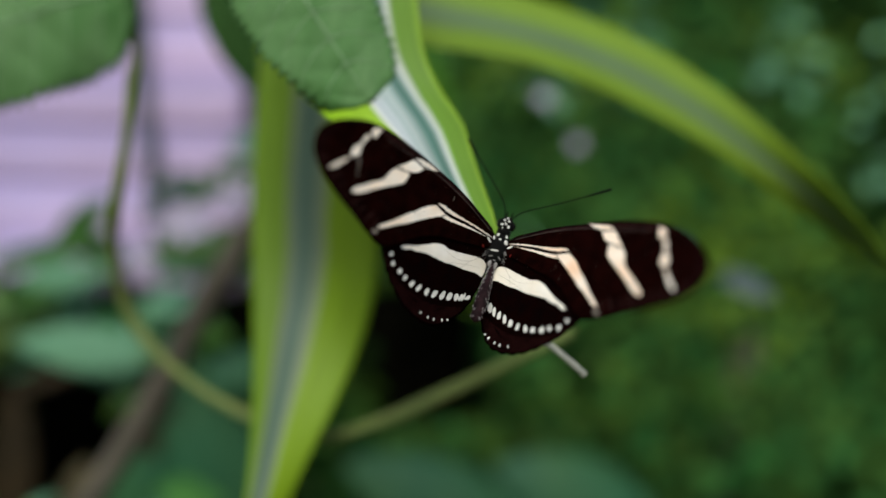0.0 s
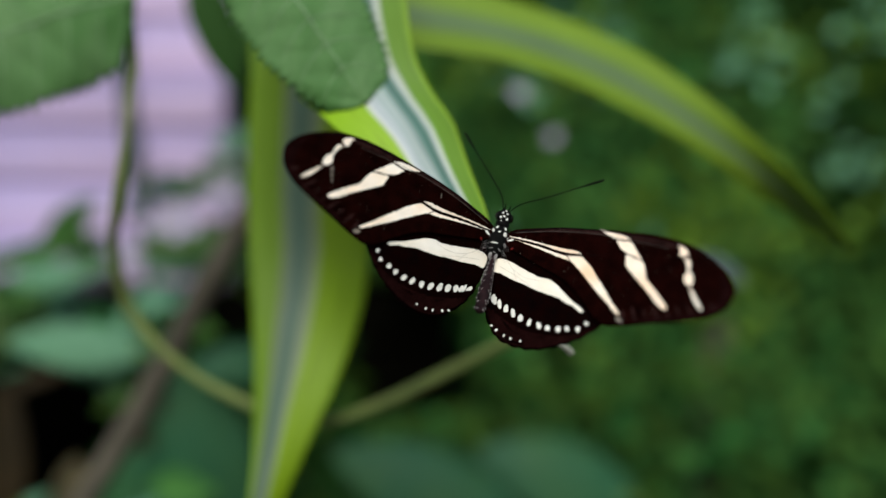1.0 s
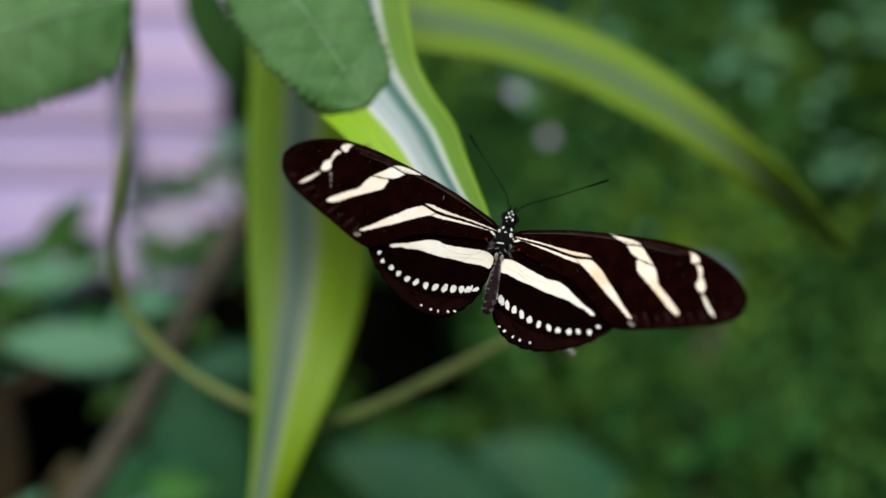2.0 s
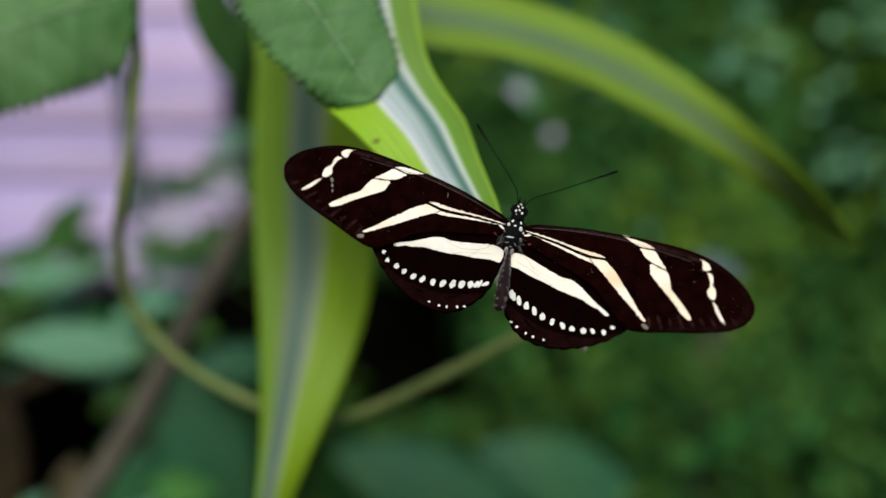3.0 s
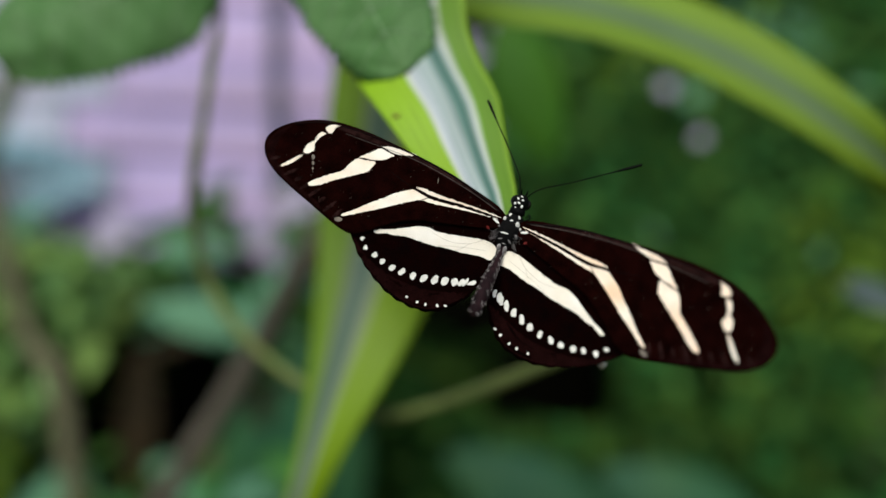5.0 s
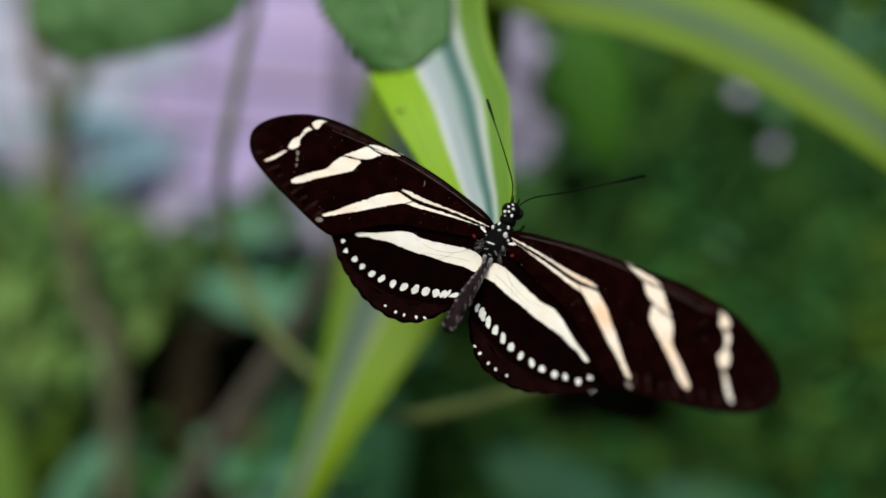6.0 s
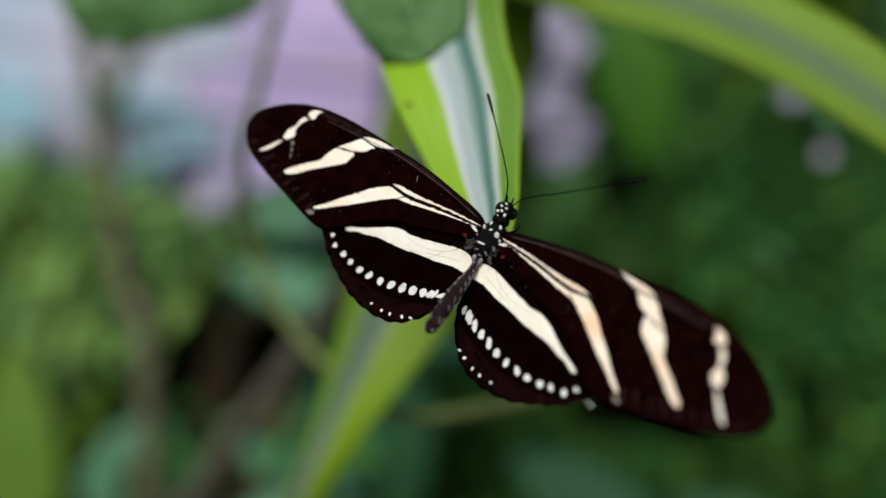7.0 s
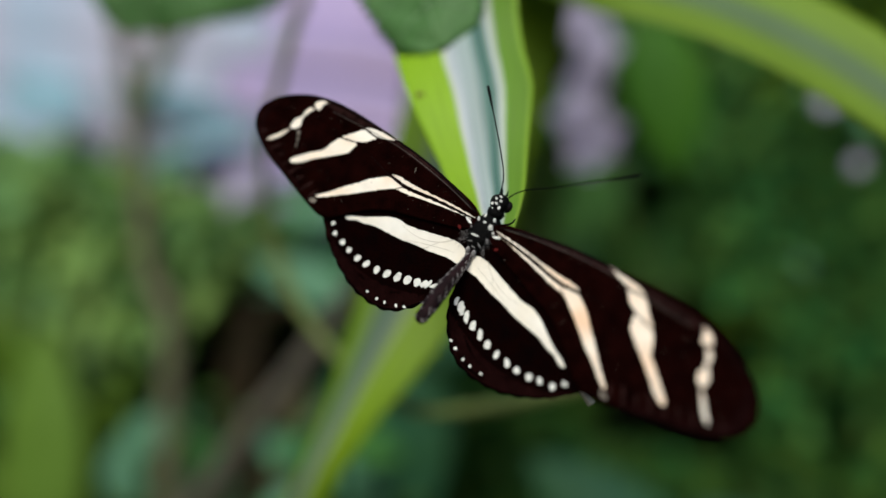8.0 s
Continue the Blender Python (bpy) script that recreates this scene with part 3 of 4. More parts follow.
    def girth(s):
        """The abdomen's radius in mm along its length: a thin waist, ringed segments and a blunt tip."""
        swell = 0.45 + 0.76 * math.sin(min(s / 0.8, 1) * math.pi / 2) ** 1.7 - 0.3 * max(0, s - 0.8) / 0.2
        tip = 1 if s < 0.93 else math.sqrt(max(0.04, 1 - ((s - 0.93) / 0.07) ** 2))
        return (swell + 0.07 * abs(math.sin(s * 8 * math.pi))) * tip

    bm = bmesh.new()
    tube(bm, [p * MM for p in axis], lambda s: girth(s) * MM, 16)
    abdomen = part("abdomen", bm, M_ABDOMEN, root, "slender dark brown abdomen with pale side marks")
    n = len(axis) - 1
    rng = random.Random(9)
    for k in range(1, 10):
        for side in (-1, 1):
            for shift, long, up in ((0.0, 0.75, 0.3), (0.04, 0.5, 0.95), (0.06, 0.35, 0.62)):
                s = min(0.02 + k * 0.1 + shift + rng.uniform(-0.015, 0.015), 0.96)
                p, q = axis[round(s * n)], axis[min(round(s * n) + 1, n)]
                way = (q - p).normalized() if q != p else Vector((0, -1, 0.5))
                out = Vector((1, 0, 0))
                rise = out.cross(way) * -1
                if rise.z < 0:
                    rise.negate()
                c = p + (out * side * math.cos(up) + rise * math.sin(up)) * girth(s) * 0.97
                lean = math.degrees(math.atan2(way.z, -way.y))
                slim = rng.uniform(0.06, 0.11)
                part("pale_mark", ball(bmesh.new(), c * MM, (slim * MM, long * rng.uniform(0.6, 1.0) * MM, slim * MM), (-lean, 0, side * (10 + 22 * up) * rng.uniform(0.6, 1.3)), 7, 5), M_SPOT_GREY, abdomen)
    for x in (-0.45, 0.75):
        part("pale_tuft", ball(bmesh.new(), (x * MM, -2.6 * MM, 0.1 * MM), (0.4 * MM, 0.75 * MM, 0.35 * MM), (30, 0, 0), 8, 6), M_SPOT_GREY, abdomen, "pale hairs at the waist")
    for side in (-1, 1):
        for k, (y, out, down) in enumerate(((3.2, 2.0, -7.5), (1.2, 2.4, -8.2))):
            line = [q * MM for q in spline([(side * 1.0, y, -2.2), (side * out, y + 1.2, -4.0), (side * out * 0.75, y + 2.2, -6.2), (side * 0.9, y + 1.5, down)], 6)]
            part("leg", tube(bmesh.new(), line, lambda s: (0.2 - 0.1 * s) * MM, 6), M_BODY, root, "thin black leg")
    return root, wings, stripes[0]


BUTTERFLY, WINGS, STRIPE = butterfly()
cam.data.dof.use_dof = True
cam.data.dof.focus_object = STRIPE
cam.data.dof.aperture_fstop = 3.3


# ---------- striped plant ----------
def striped_plant():
    root = tagged(new("striped_plant"), "plant with long green and white striped leaves", "plant")
    base = Vector((-0.42, 0.62, 0.0))
    crown = Vector((-0.10, 0.30, 1.34))
    bm = tube(bmesh.new(), spline([base, (-0.46, 0.58, 0.5), (-0.40, 0.5, 1.05), (-0.2, 0.36, 1.33), crown], 10), lambda s: 0.009 - 0.005 * s, 12)
    part("stalk", bm, M_STEM, root, "green jointed stalk")

    def blade(name, left, right, mat, label, fold, ripple, seed, skew=0.0, n=48, lobe=0.0):
        a, b = resample(left, n), resample(right, n)
        ob = thicken(part(name, ribbon(bmesh.new(), a, b, 16 if not lobe else 30, fold, ripple, seed, skew, lobe), mat, root, label), 0.0004)
        return ob

    tip = Vector((0.0141, 0.1760, 1.1463))
    left = spline([(-0.06, 0.245, 1.345), (-0.046, 0.222, 1.27), (-0.037, 0.214, 1.22)], 6)[:-1] + [Vector(q) for q in bezier([(-0.0314, 0.2077, 1.1898), (-0.0249, 0.1957, 1.1847), (-0.0165, 0.188, 1.1768), (-0.0062, 0.1878, 1.1647)], 14)] + spline([(-0.0056, 0.1870, 1.1641), (0.0026, 0.1830, 1.1563), (0.0098, 0.1790, 1.1499), tip], 5)[1:]
    right = spline([(-0.035, 0.235, 1.35), (-0.017, 0.219, 1.28), (-0.007, 0.208, 1.235), (-0.0026, 0.2020, 1.2036), (-0.0008, 0.2010, 1.1968), (0.0030, 0.1985, 1.1892), (0.0072, 0.1955, 1.1826), (0.0095, 0.1920, 1.1749), (0.0117, 0.1880, 1.1680), (0.0139, 0.1840, 1.1614), (0.0146, 0.1810, 1.1572), (0.0148, 0.1790, 1.1526), tip], 6)
    blade("leaf", left, right, M_LEAF_A, "striped leaf, lime green with white and grey-green centre", 0.04, 0.01, 1.0, 0.16, lobe=-0.03)

    part("brown_speck", ball(bmesh.new(), (-0.0136, 0.19065, 1.1762), (0.0011, 0.0003, 0.0008), (29, 0, 20), u=12, v=8), M_SPECK, root, "small brown blemish on the leaf")
    left = spline([(-0.07, 0.285, 1.345), (-0.057, 0.272, 1.28)], 5)[:-1] + [Vector(q) for q in bezier([(-0.0537, 0.2639, 1.2096), (-0.0585, 0.264, 1.1531), (-0.0461, 0.2518, 1.1102), (-0.0512, 0.2346, 1.0702)], 24)] + [Vector((-0.0518, 0.232, 1.05)), Vector((-0.051, 0.228, 1.02))]
    right = spline([(-0.035, 0.29, 1.345), (-0.022, 0.285, 1.27), (-0.015, 0.278, 1.2)], 6)[:-1] + [Vector(q) for q in bezier([(-0.017, 0.2706, 1.1444), (-0.019, 0.2488, 1.1171), (-0.0319, 0.2389, 1.1013), (-0.0428, 0.2428, 1.071)], 18)] + [Vector((-0.047, 0.238, 1.05)), Vector((-0.0505, 0.228, 1.02))]
    blade("leaf", left, right, M_LEAF_B, "hanging striped leaf, olive and yellow-green with a grey centre", 0.05, 0.01, 2.0, 0.3)

    up = spline([(-0.06, 0.28, 1.262), (-0.03, 0.272, 1.249)], 5)[:-1] + [Vector(q) for q in bezier([(-0.0014, 0.2679, 1.2403), (0.054, 0.2678, 1.2288), (0.0815, 0.2658, 1.217), (0.1195, 0.252, 1.1715)], 24)] + [Vector((0.1275, 0.2525, 1.163)), Vector((0.1400, 0.258, 1.1505))]
    low = spline([(-0.06, 0.27, 1.238), (-0.03, 0.26, 1.219)], 5)[:-1] + [Vector(q) for q in bezier([(0.0014, 0.2526, 1.2127), (0.0372, 0.2542, 1.2114), (0.0678, 0.2553, 1.1969), (0.1187, 0.266, 1.1648)], 24)] + [Vector((0.1295, 0.2645, 1.157)), Vector((0.1403, 0.258, 1.150))]
    blade("leaf", up, low, M_LEAF_C, "arching striped leaf, yellow-green with a grey-green centre", 0.05, 0.01, 3.0)
    bm = tube(bmesh.new(), spline([crown, (-0.08, 0.285, 1.27), (-0.058, 0.266, 1.243)], 6), lambda s: 0.003, 8)
    part("leaf_base", bm, M_STEM, root)
    for end in ((-0.048, 0.24, 1.347), (-0.052, 0.287, 1.345)):
        part("leaf_base", tube(bmesh.new(), spline([crown, (crown + Vector(end)) / 2 + Vector((0, 0, 0.02)), end], 6), lambda s: 0.004, 8), M_STEM, root)


striped_plant()


# ---------- broad serrated leaves hanging into the view ----------
def serrated_leaf(base, tip, width, facing, parent, seed, teeth=20, cup=0.12, label="", blunt=0.55):
    base, tip, facing = Vector(base), Vector(tip), Vector(facing)
    way = tip - base
    size = way.length
    way.normalize()
    out = way.cross(facing).normalized()
    normal = out.cross(way)
    bm = bmesh.new()
    uv = bm.loops.layers.uv.verify()
    n, m = 104, 20

    def outline(s):
        """Half the blade's width: narrow at the stalk, widest below the middle, blunt at the tip."""
        w = width / 2 * math.sin(math.pi * (0.22 + 0.7 * s)) ** blunt * min(1, 0.12 + s * 5) ** 0.6
        return w * (1 if s < 0.9 else math.sqrt(max(0, 1 - ((s - 0.9) / 0.1) ** 2)) * 0.9 + 0.1)

    grid = []
    for i in range(n + 1):
        s = i / n
        w = outline(s)
        row = []
        for k in range(m + 1):
            x = 2 * k / m - 1
            tooth = 1 + 0.17 * (((s * teeth) % 1) - 0.5) * (abs(x) ** 6)
            vein_up = 0.009 * abs(math.sin((s * 7 + abs(x) * 1.1) * math.pi)) ** 0.5
            p = base + way * (s * size + 0.04 * size * abs(x) * (1 - s)) + out * x * w * tooth
            p += normal * size * (-cup * x * x + 0.05 * math.sin(s * 3) + vein_up * (1 - abs(x) ** 4) + 0.02 * noise.noise((x * 2, s * 5, seed)))
            row.append(bm.verts.new(p))
        grid.append(row)
    for a, b in zip(grid, grid[1:]):
        for k in range(m):
            bm.faces.new((a[k], a[k + 1], b[k + 1], b[k]))
    leaf = thicken(part("leaf", bm, M_BROAD, parent, label or "broad dull green leaf with a serrated edge"), 0.0004)
    def skin(x, s):
        w = outline(s)
        p = base + way * (s * size + 0.04 * size * abs(x) * (1 - s)) + out * x * w
        rise = 0.009 * abs(math.sin((s * 7 + abs(x) * 1.1) * math.pi)) ** 0.5 * (1 - abs(x) ** 4)
        return p + normal * (size * (-cup * x * x + 0.05 * math.sin(s * 3) + rise + 0.02 * noise.noise((x * 2, s * 5, seed))) + 0.0003)

    part("midrib", tube(bmesh.new(), [skin(0, k / 40) for k in range(39)], lambda s: 0.0006 * (1 - 0.8 * s), 6), M_BROAD_VEIN, leaf, "pale midrib")
    for k in range(7):
        for side in (-1, 1):
            line = [skin(side * j / 14 * 0.95, (k + 0.2) / 7.6 + 0.1 * (j / 14) ** 1.4) for j in range(15)]
            part("side_vein", tube(bmesh.new(), line, lambda q: 0.00022 * (1 - 0.7 * q), 5), M_BROAD_VEIN, leaf)
    return leaf


def broad_shrub():
    root = tagged(new("broad_leaf_shrub"), "shrub with broad dull green serrated leaves on a thin branch", "shrub")
    branch = spline([(-0.55, 0.4, 0.0), (-0.6, 0.36, 0.7), (-0.45, 0.27, 1.3), (-0.2, 0.245, 1.37), (0.02, 0.225, 1.345)], 10)
    part("branch", tube(bmesh.new(), branch, lambda s: 0.007 - 0.004 * s, 10), M_STEM, root, "thin green branch")
    for base, tip, width, facing, seed in (
        ((-0.0441, 0.2098, 1.2313), (-0.0139, 0.1968, 1.1869), 0.0305, (-0.1, -1.0, 0.4), 1),
        ((-0.0831, 0.2430, 1.2269), (-0.1438, 0.2247, 1.1959), 0.042, (0.2, -1.0, 0.15), 2),
    ):
        serrated_leaf(base, tip, width, facing, root, seed, cup=0.03 + 0.01 * seed)
        near = min(branch, key=lambda p: (p - Vector(base)).length)
        part("petiole", tube(bmesh.new(), spline([near, near.lerp(Vector(base), 0.5) + Vector((0, 0, 0.008)), Vector(base)], 6), lambda s: 0.0013, 7), M_STEM, root)


broad_shrub()


# ---------- stems behind the butterfly ----------
def vine():
    line = spline([(-0.14, 0.36, 1.45), (-0.1, 0.262, 1.3), (-0.0865, 0.249, 1.2177), (-0.086, 0.246, 1.1992), (-0.0873, 0.246, 1.1831), (-0.0912, 0.25, 1.1656), (-0.0953, 0.259, 1.1524), (-0.094, 0.2695, 1.132), (-0.078, 0.2675, 1.1145), (-0.055, 0.264, 1.102), (-0.0325, 0.2615, 1.0966), (-0.012, 0.2595, 1.1028), (0.01, 0.2565, 1.1137), (0.0313, 0.2541, 1.1252), (0.043, 0.2552, 1.1312)], 9)
    bm = tube(bmesh.new(), line, lambda s: (0.0011 + 0.0008 * min(1, s / 0.45) + 0.0002 * math.sin(s * 40)) * (1 if s < 0.97 else 1 - 0.7 * ((s - 0.97) / 0.03) ** 2), 10)
    tagged(mesh_object("vine", bm, M_VINE), "thin green vine hanging in a loop behind the butterfly", "vine")


def stem(points, radius, mat, label, name="stem", category="stem"):
    bm = tube(bmesh.new(), spline(points, 8), lambda s: radius * (1.1 - 0.3 * s + 0.06 * math.sin(s * 37)), 10)
    return tagged(mesh_object(name, bm, mat), label, category)


vine()
stem([(-0.40, 0.44, 0.0), (-0.38, 0.435, 0.6), (-0.27, 0.40, 0.84), (-0.2, 0.375, 0.95), (-0.1447, 0.3507, 1.0379), (-0.115, 0.34, 1.083), (-0.0855, 0.325, 1.132), (-0.072, 0.3198, 1.154), (-0.04, 0.315, 1.21), (-0.02, 0.32, 1.3)], 0.0056, M_BROWN, "dull brown woody stem leaning behind the leaves")
# dark rod added to stand in for a dark gap in the painted panel
stem([(-0.1541, 0.5, 1.1096), (-0.159, 0.486, 1.1734), (-0.1676, 0.486, 1.2381), (-0.1722, 0.486, 1.2889), (-0.1745, 0.486, 1.345)], 0.0045, M_DUSK_LEAF, "thin dark upright rod in place of a gap in the panel")
stem([(-0.13, 0.47, 0.0), (-0.2166, 0.4023, 0.9521), (-0.2577, 0.3924, 1.0994), (-0.3089, 0.3788, 1.2600)], 0.0057, M_STEM_GREY, "grey-brown upright woody stem")
stem([(0.27, 0.64, 0.0), (0.25, 0.62, 0.6), (0.2323, 0.61, 0.9185), (0.2142, 0.6, 0.9712), (0.2101, 0.6, 1.016), (0.2219, 0.61, 1.0593), (0.2378, 0.63, 1.1077)], 0.0105, M_BROWN, "brown upright woody stem among the leaves")


# ---------- painted fence behind ----------
def fence():
    root = tagged(new("fence"), "pale lilac painted board panel on posts behind the shrubs", "fence", kind="")
    root.location = (-0.1124, 0.5, 0)
    high = 0.032

    def plank(low, top, mat):
        bm = bmesh.new()
        bmesh.ops.create_cube(bm, size=1.0, matrix=Matrix.Translation(((low + top) / 2, 0, 0)) @ Matrix.Diagonal((top - low, 0.018, high - 0.0005, 1)))
        bmesh.ops.bevel(bm, geom=bm.edges[:], offset=0.002, segments=2, affect="EDGES")
        ob = part("board", bm, mat, root)
        for p in ob.data.polygons:
            p.use_smooth = False
        return ob

    pairs = [(plank(-0.95, -0.208 + d, M_LILAC_GREY), plank(-0.208 + 0.002 + d, 0.0, M_LILAC)) for d in (0.0, 0.04)]
    for k in range(15):
        for first in pairs[k % 2]:
            b = first
            if k > 1:
                b = first.copy()
                scene.collection.objects.link(b)
            b.parent, b.location = root, (0.004 * ((k * 7) % 3), 0.002 * ((k * 5) % 3), 1.143 + k * high)
    for x in (-0.93, -0.55):
        bm = bmesh.new()
        bmesh.ops.create_cube(bm, size=1.0, matrix=Matrix.Translation((x, 0.045, 0.9)) @ Matrix.Diagonal((0.06, 0.06, 1.8, 1)))
        bmesh.ops.bevel(bm, geom=bm.edges[:], offset=0.004, segments=2, affect="EDGES")
        part("post", bm, M_BROWN, root, "brown wooden post")


fence()


# ---------- foliage ----------
def add_leaf(bm, place, way, normal, length, width, bend=0.15):
    """One folded, bent leaf of 16 triangles."""
    way = way.normalized()
    out = way.cross(normal).normalized()
    up = out.cross(way)
    rows = []
    for i, w in enumerate((0.12, 0.8, 1.0, 0.62, 0.03)):
        s = i / 4
        mid = place + way * length * s - up * bend * length * s * s
        rows.append([bm.verts.new(mid + out * x * width / 2 * w + up * abs(x) * 0.18 * width * w) for x in (-1, 0, 1)])
    for a, b in zip(rows, rows[1:]):
        for k in (0, 1):
            bm.faces.new((a[k], a[k + 1], b[k + 1], b[k]))


def shrub(name, label, mat, low, high, count, size, slim, seed, keep=None):
    """A mass of leaves on twigs within a box."""
    rng = random.Random(seed)
    bm = bmesh.new()
    done = 0
    while done < count:
        p = Vector([rng.uniform(a, b) for a, b in zip(low, high)])
        if keep and not keep(p):
            continue
        done += 1
        way = Vector((rng.gauss(0, 0.8), rng.gauss(-0.35, 0.6), rng.gauss(-0.2, 0.6)))
        normal = Vector((rng.gauss(0, 0.5), rng.gauss(-0.85, 0.4), rng.gauss(0.5, 0.4)))
        n = size * rng.uniform(0.6, 1.3)
        add_leaf(bm, p, way, normal, n, n * slim * rng.uniform(0.8, 1.2), rng.uniform(0.05, 0.35))
    return tagged(mesh_object(name, bm, mat), label, "foliage", kind="stuff")


shrub("hedge", "dense hedge leaves in the distance, their green darkened for deep shade", M_GREEN_DARK, (-2.0, 1.5, 0.0), (2.6, 1.9, 2.6), 5500, 0.2, 0.55, 11)


# Added backing slab, coloured as dark as the shade within a hedge.
def hedge_shade():
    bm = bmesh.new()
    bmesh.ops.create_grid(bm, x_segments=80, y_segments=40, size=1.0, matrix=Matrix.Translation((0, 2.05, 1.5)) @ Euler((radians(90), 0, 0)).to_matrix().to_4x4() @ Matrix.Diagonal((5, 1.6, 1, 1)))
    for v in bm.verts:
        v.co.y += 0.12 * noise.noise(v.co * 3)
    tagged(thicken(mesh_object("hedge_shade", bm, M_HOLLOW_SHADE), 0.3), "added near-black backing painted as the shade inside the hedge", "hedge", kind="structure")


hedge_shade()


def clear(p):
    """Where the leaves leave dark hollows open, seen from either end of the walk."""
    near, late = Vector((0, 0, 1.15)), Vector((0.06, 0.043, 1.156))
    first, second, third = Vector((-0.1825, 0.43, 1.0672)), Vector((-0.2425, 0.44, 1.0515)), Vector((-0.194, 0.43, 1.0675))
    for eye, hollow, wide, tall in ((near, third, 0.022, 0.018), (near, Vector((-0.002, 0.5, 1.094)), 0.021, 0.026), (late, first, 0.02, 0.025), (late, second, 0.016, 0.018)):
        far = (p.y - eye.y) / (hollow.y - eye.y)
        q = eye + (p - eye) / far
        if far > 0.9 and abs(q.x - hollow.x) < wide + 0.016 * far and abs(q.z - hollow.z) < tall + 0.014 * far:
            return False
    return True


# Added slab whose near-black colour is the shade showing through the hollows.
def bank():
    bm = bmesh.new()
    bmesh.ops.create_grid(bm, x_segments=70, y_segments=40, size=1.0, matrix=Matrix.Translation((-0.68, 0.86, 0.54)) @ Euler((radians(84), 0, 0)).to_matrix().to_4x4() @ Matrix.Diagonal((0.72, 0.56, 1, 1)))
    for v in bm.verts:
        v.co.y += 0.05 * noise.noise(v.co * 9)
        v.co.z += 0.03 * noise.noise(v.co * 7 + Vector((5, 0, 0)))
    tagged(thicken(mesh_object("bank", bm, M_HOLLOW_SHADE), 0.1), "added near-black slab below the painted panel, painted as the hollows' shade", "bank", kind="structure")


bank()


def patch_of(p, low, high):
    """Whether a place lies in the clumps between two levels."""
    return low < noise.noise(p * 8 + Vector((3, 1, 7))) + 0.4 * noise.noise(p * 21) < high


shrub("shrub_foliage", "mid green shrub leaves in soft shade", M_GREEN, (-0.03, 0.58, 0.93), (0.85, 0.82, 1.7), 46000, 0.0115, 0.6, 12, lambda p: clear(p) and patch_of(p, -0.15, 9))
shrub("deep_foliage", "leaves deep in the shrub, their green darkened as shade", M_GREEN_SHADED, (-0.03, 0.66, 0.6), (0.9, 0.9, 1.75), 34000, 0.0135, 0.6, 41, clear)
shrub("foot_foliage", "leaves at the foot of the shrub, their green darkened as shade", M_GREEN_SHADED, (-0.25, 0.52, 0.55), (0.25, 0.8, 1.07), 9000, 0.02, 0.6, 33, clear)
shrub("upper_foliage", "moss green leaves high in the shrub", M_MOSS_LEAF, (0.02, 0.52, 1.1), (0.7, 0.62, 1.55), 1600, 0.0125, 0.6, 23, lambda p: patch_of(p + Vector((2, 0, 0)), 0.18, 9))
shrub("pale_upper_foliage", "pale bluish green leaves scattered high in the shrub", M_PALE_LEAF, (0.04, 0.54, 1.16), (0.75, 0.62, 1.5), 650, 0.0125, 0.6, 71, lambda p: patch_of(p * 1.6 + Vector((5, 0, 2)), 0.22, 9))
shrub("far_foliage", "mid green leaves of the shrubs behind", M_GREEN, (-0.1, 0.95, 0.03), (1.6, 1.3, 2.1), 7000, 0.065, 0.6, 31, clear)
shrub("low_foliage", "leaves low behind the vine, their green darkened as shade", M_GREEN_SHADED, (-0.3, 0.55, 0.03), (0.7, 0.8, 0.7), 1500, 0.075, 0.55, 13)
shrub("side_foliage", "pale grey-green leaves at the foot of the painted panel", M_PALE_LEAF, (-0.75, 0.45, 1.075), (-0.14, 0.52, 1.125), 300, 0.026, 0.5, 14, lambda p: patch_of(p, 0.05, 9))
shrub("light_foliage", "yellow-green leaves below the painted panel", M_SPRING_LEAF, (-0.75, 0.41, 1.04), (-0.225, 0.47, 1.13), 3700, 0.022, 0.5, 21, lambda p: clear(p) and patch_of(p, -0.12, 9))
shrub("pale_foliage", "pale bluish green leaves below the painted panel", M_PALE_LEAF, (-0.75, 0.44, 0.7), (-0.12, 0.52, 1.06), 400, 0.028, 0.5, 22, lambda p: clear(p) and patch_of(p, 0.15, 9))
shrub("olive_foliage", "olive green leaves before the foot of the painted panel", M_OLIVE_LEAF, (-0.75, 0.42, 1.065), (-0.2, 0.47, 1.135), 1100, 0.02, 0.5, 61, lambda p: clear(p) and patch_of(p, -0.1, 9))
shrub("moss_foliage", "olive and moss green leaves beside the grey-brown stem", M_MOSS_LEAF, (-0.75, 0.42, 0.85), (-0.29, 0.5, 1.12), 2600, 0.022, 0.5, 52, lambda p: clear(p) and patch_of(p, -0.15, 9))
shrub("under_foliage", "dark green leaves low under the painted panel", M_GREEN, (-0.95, 0.44, 0.3), (-0.14, 0.6, 1.12), 5500, 0.03, 0.55, 15, clear)


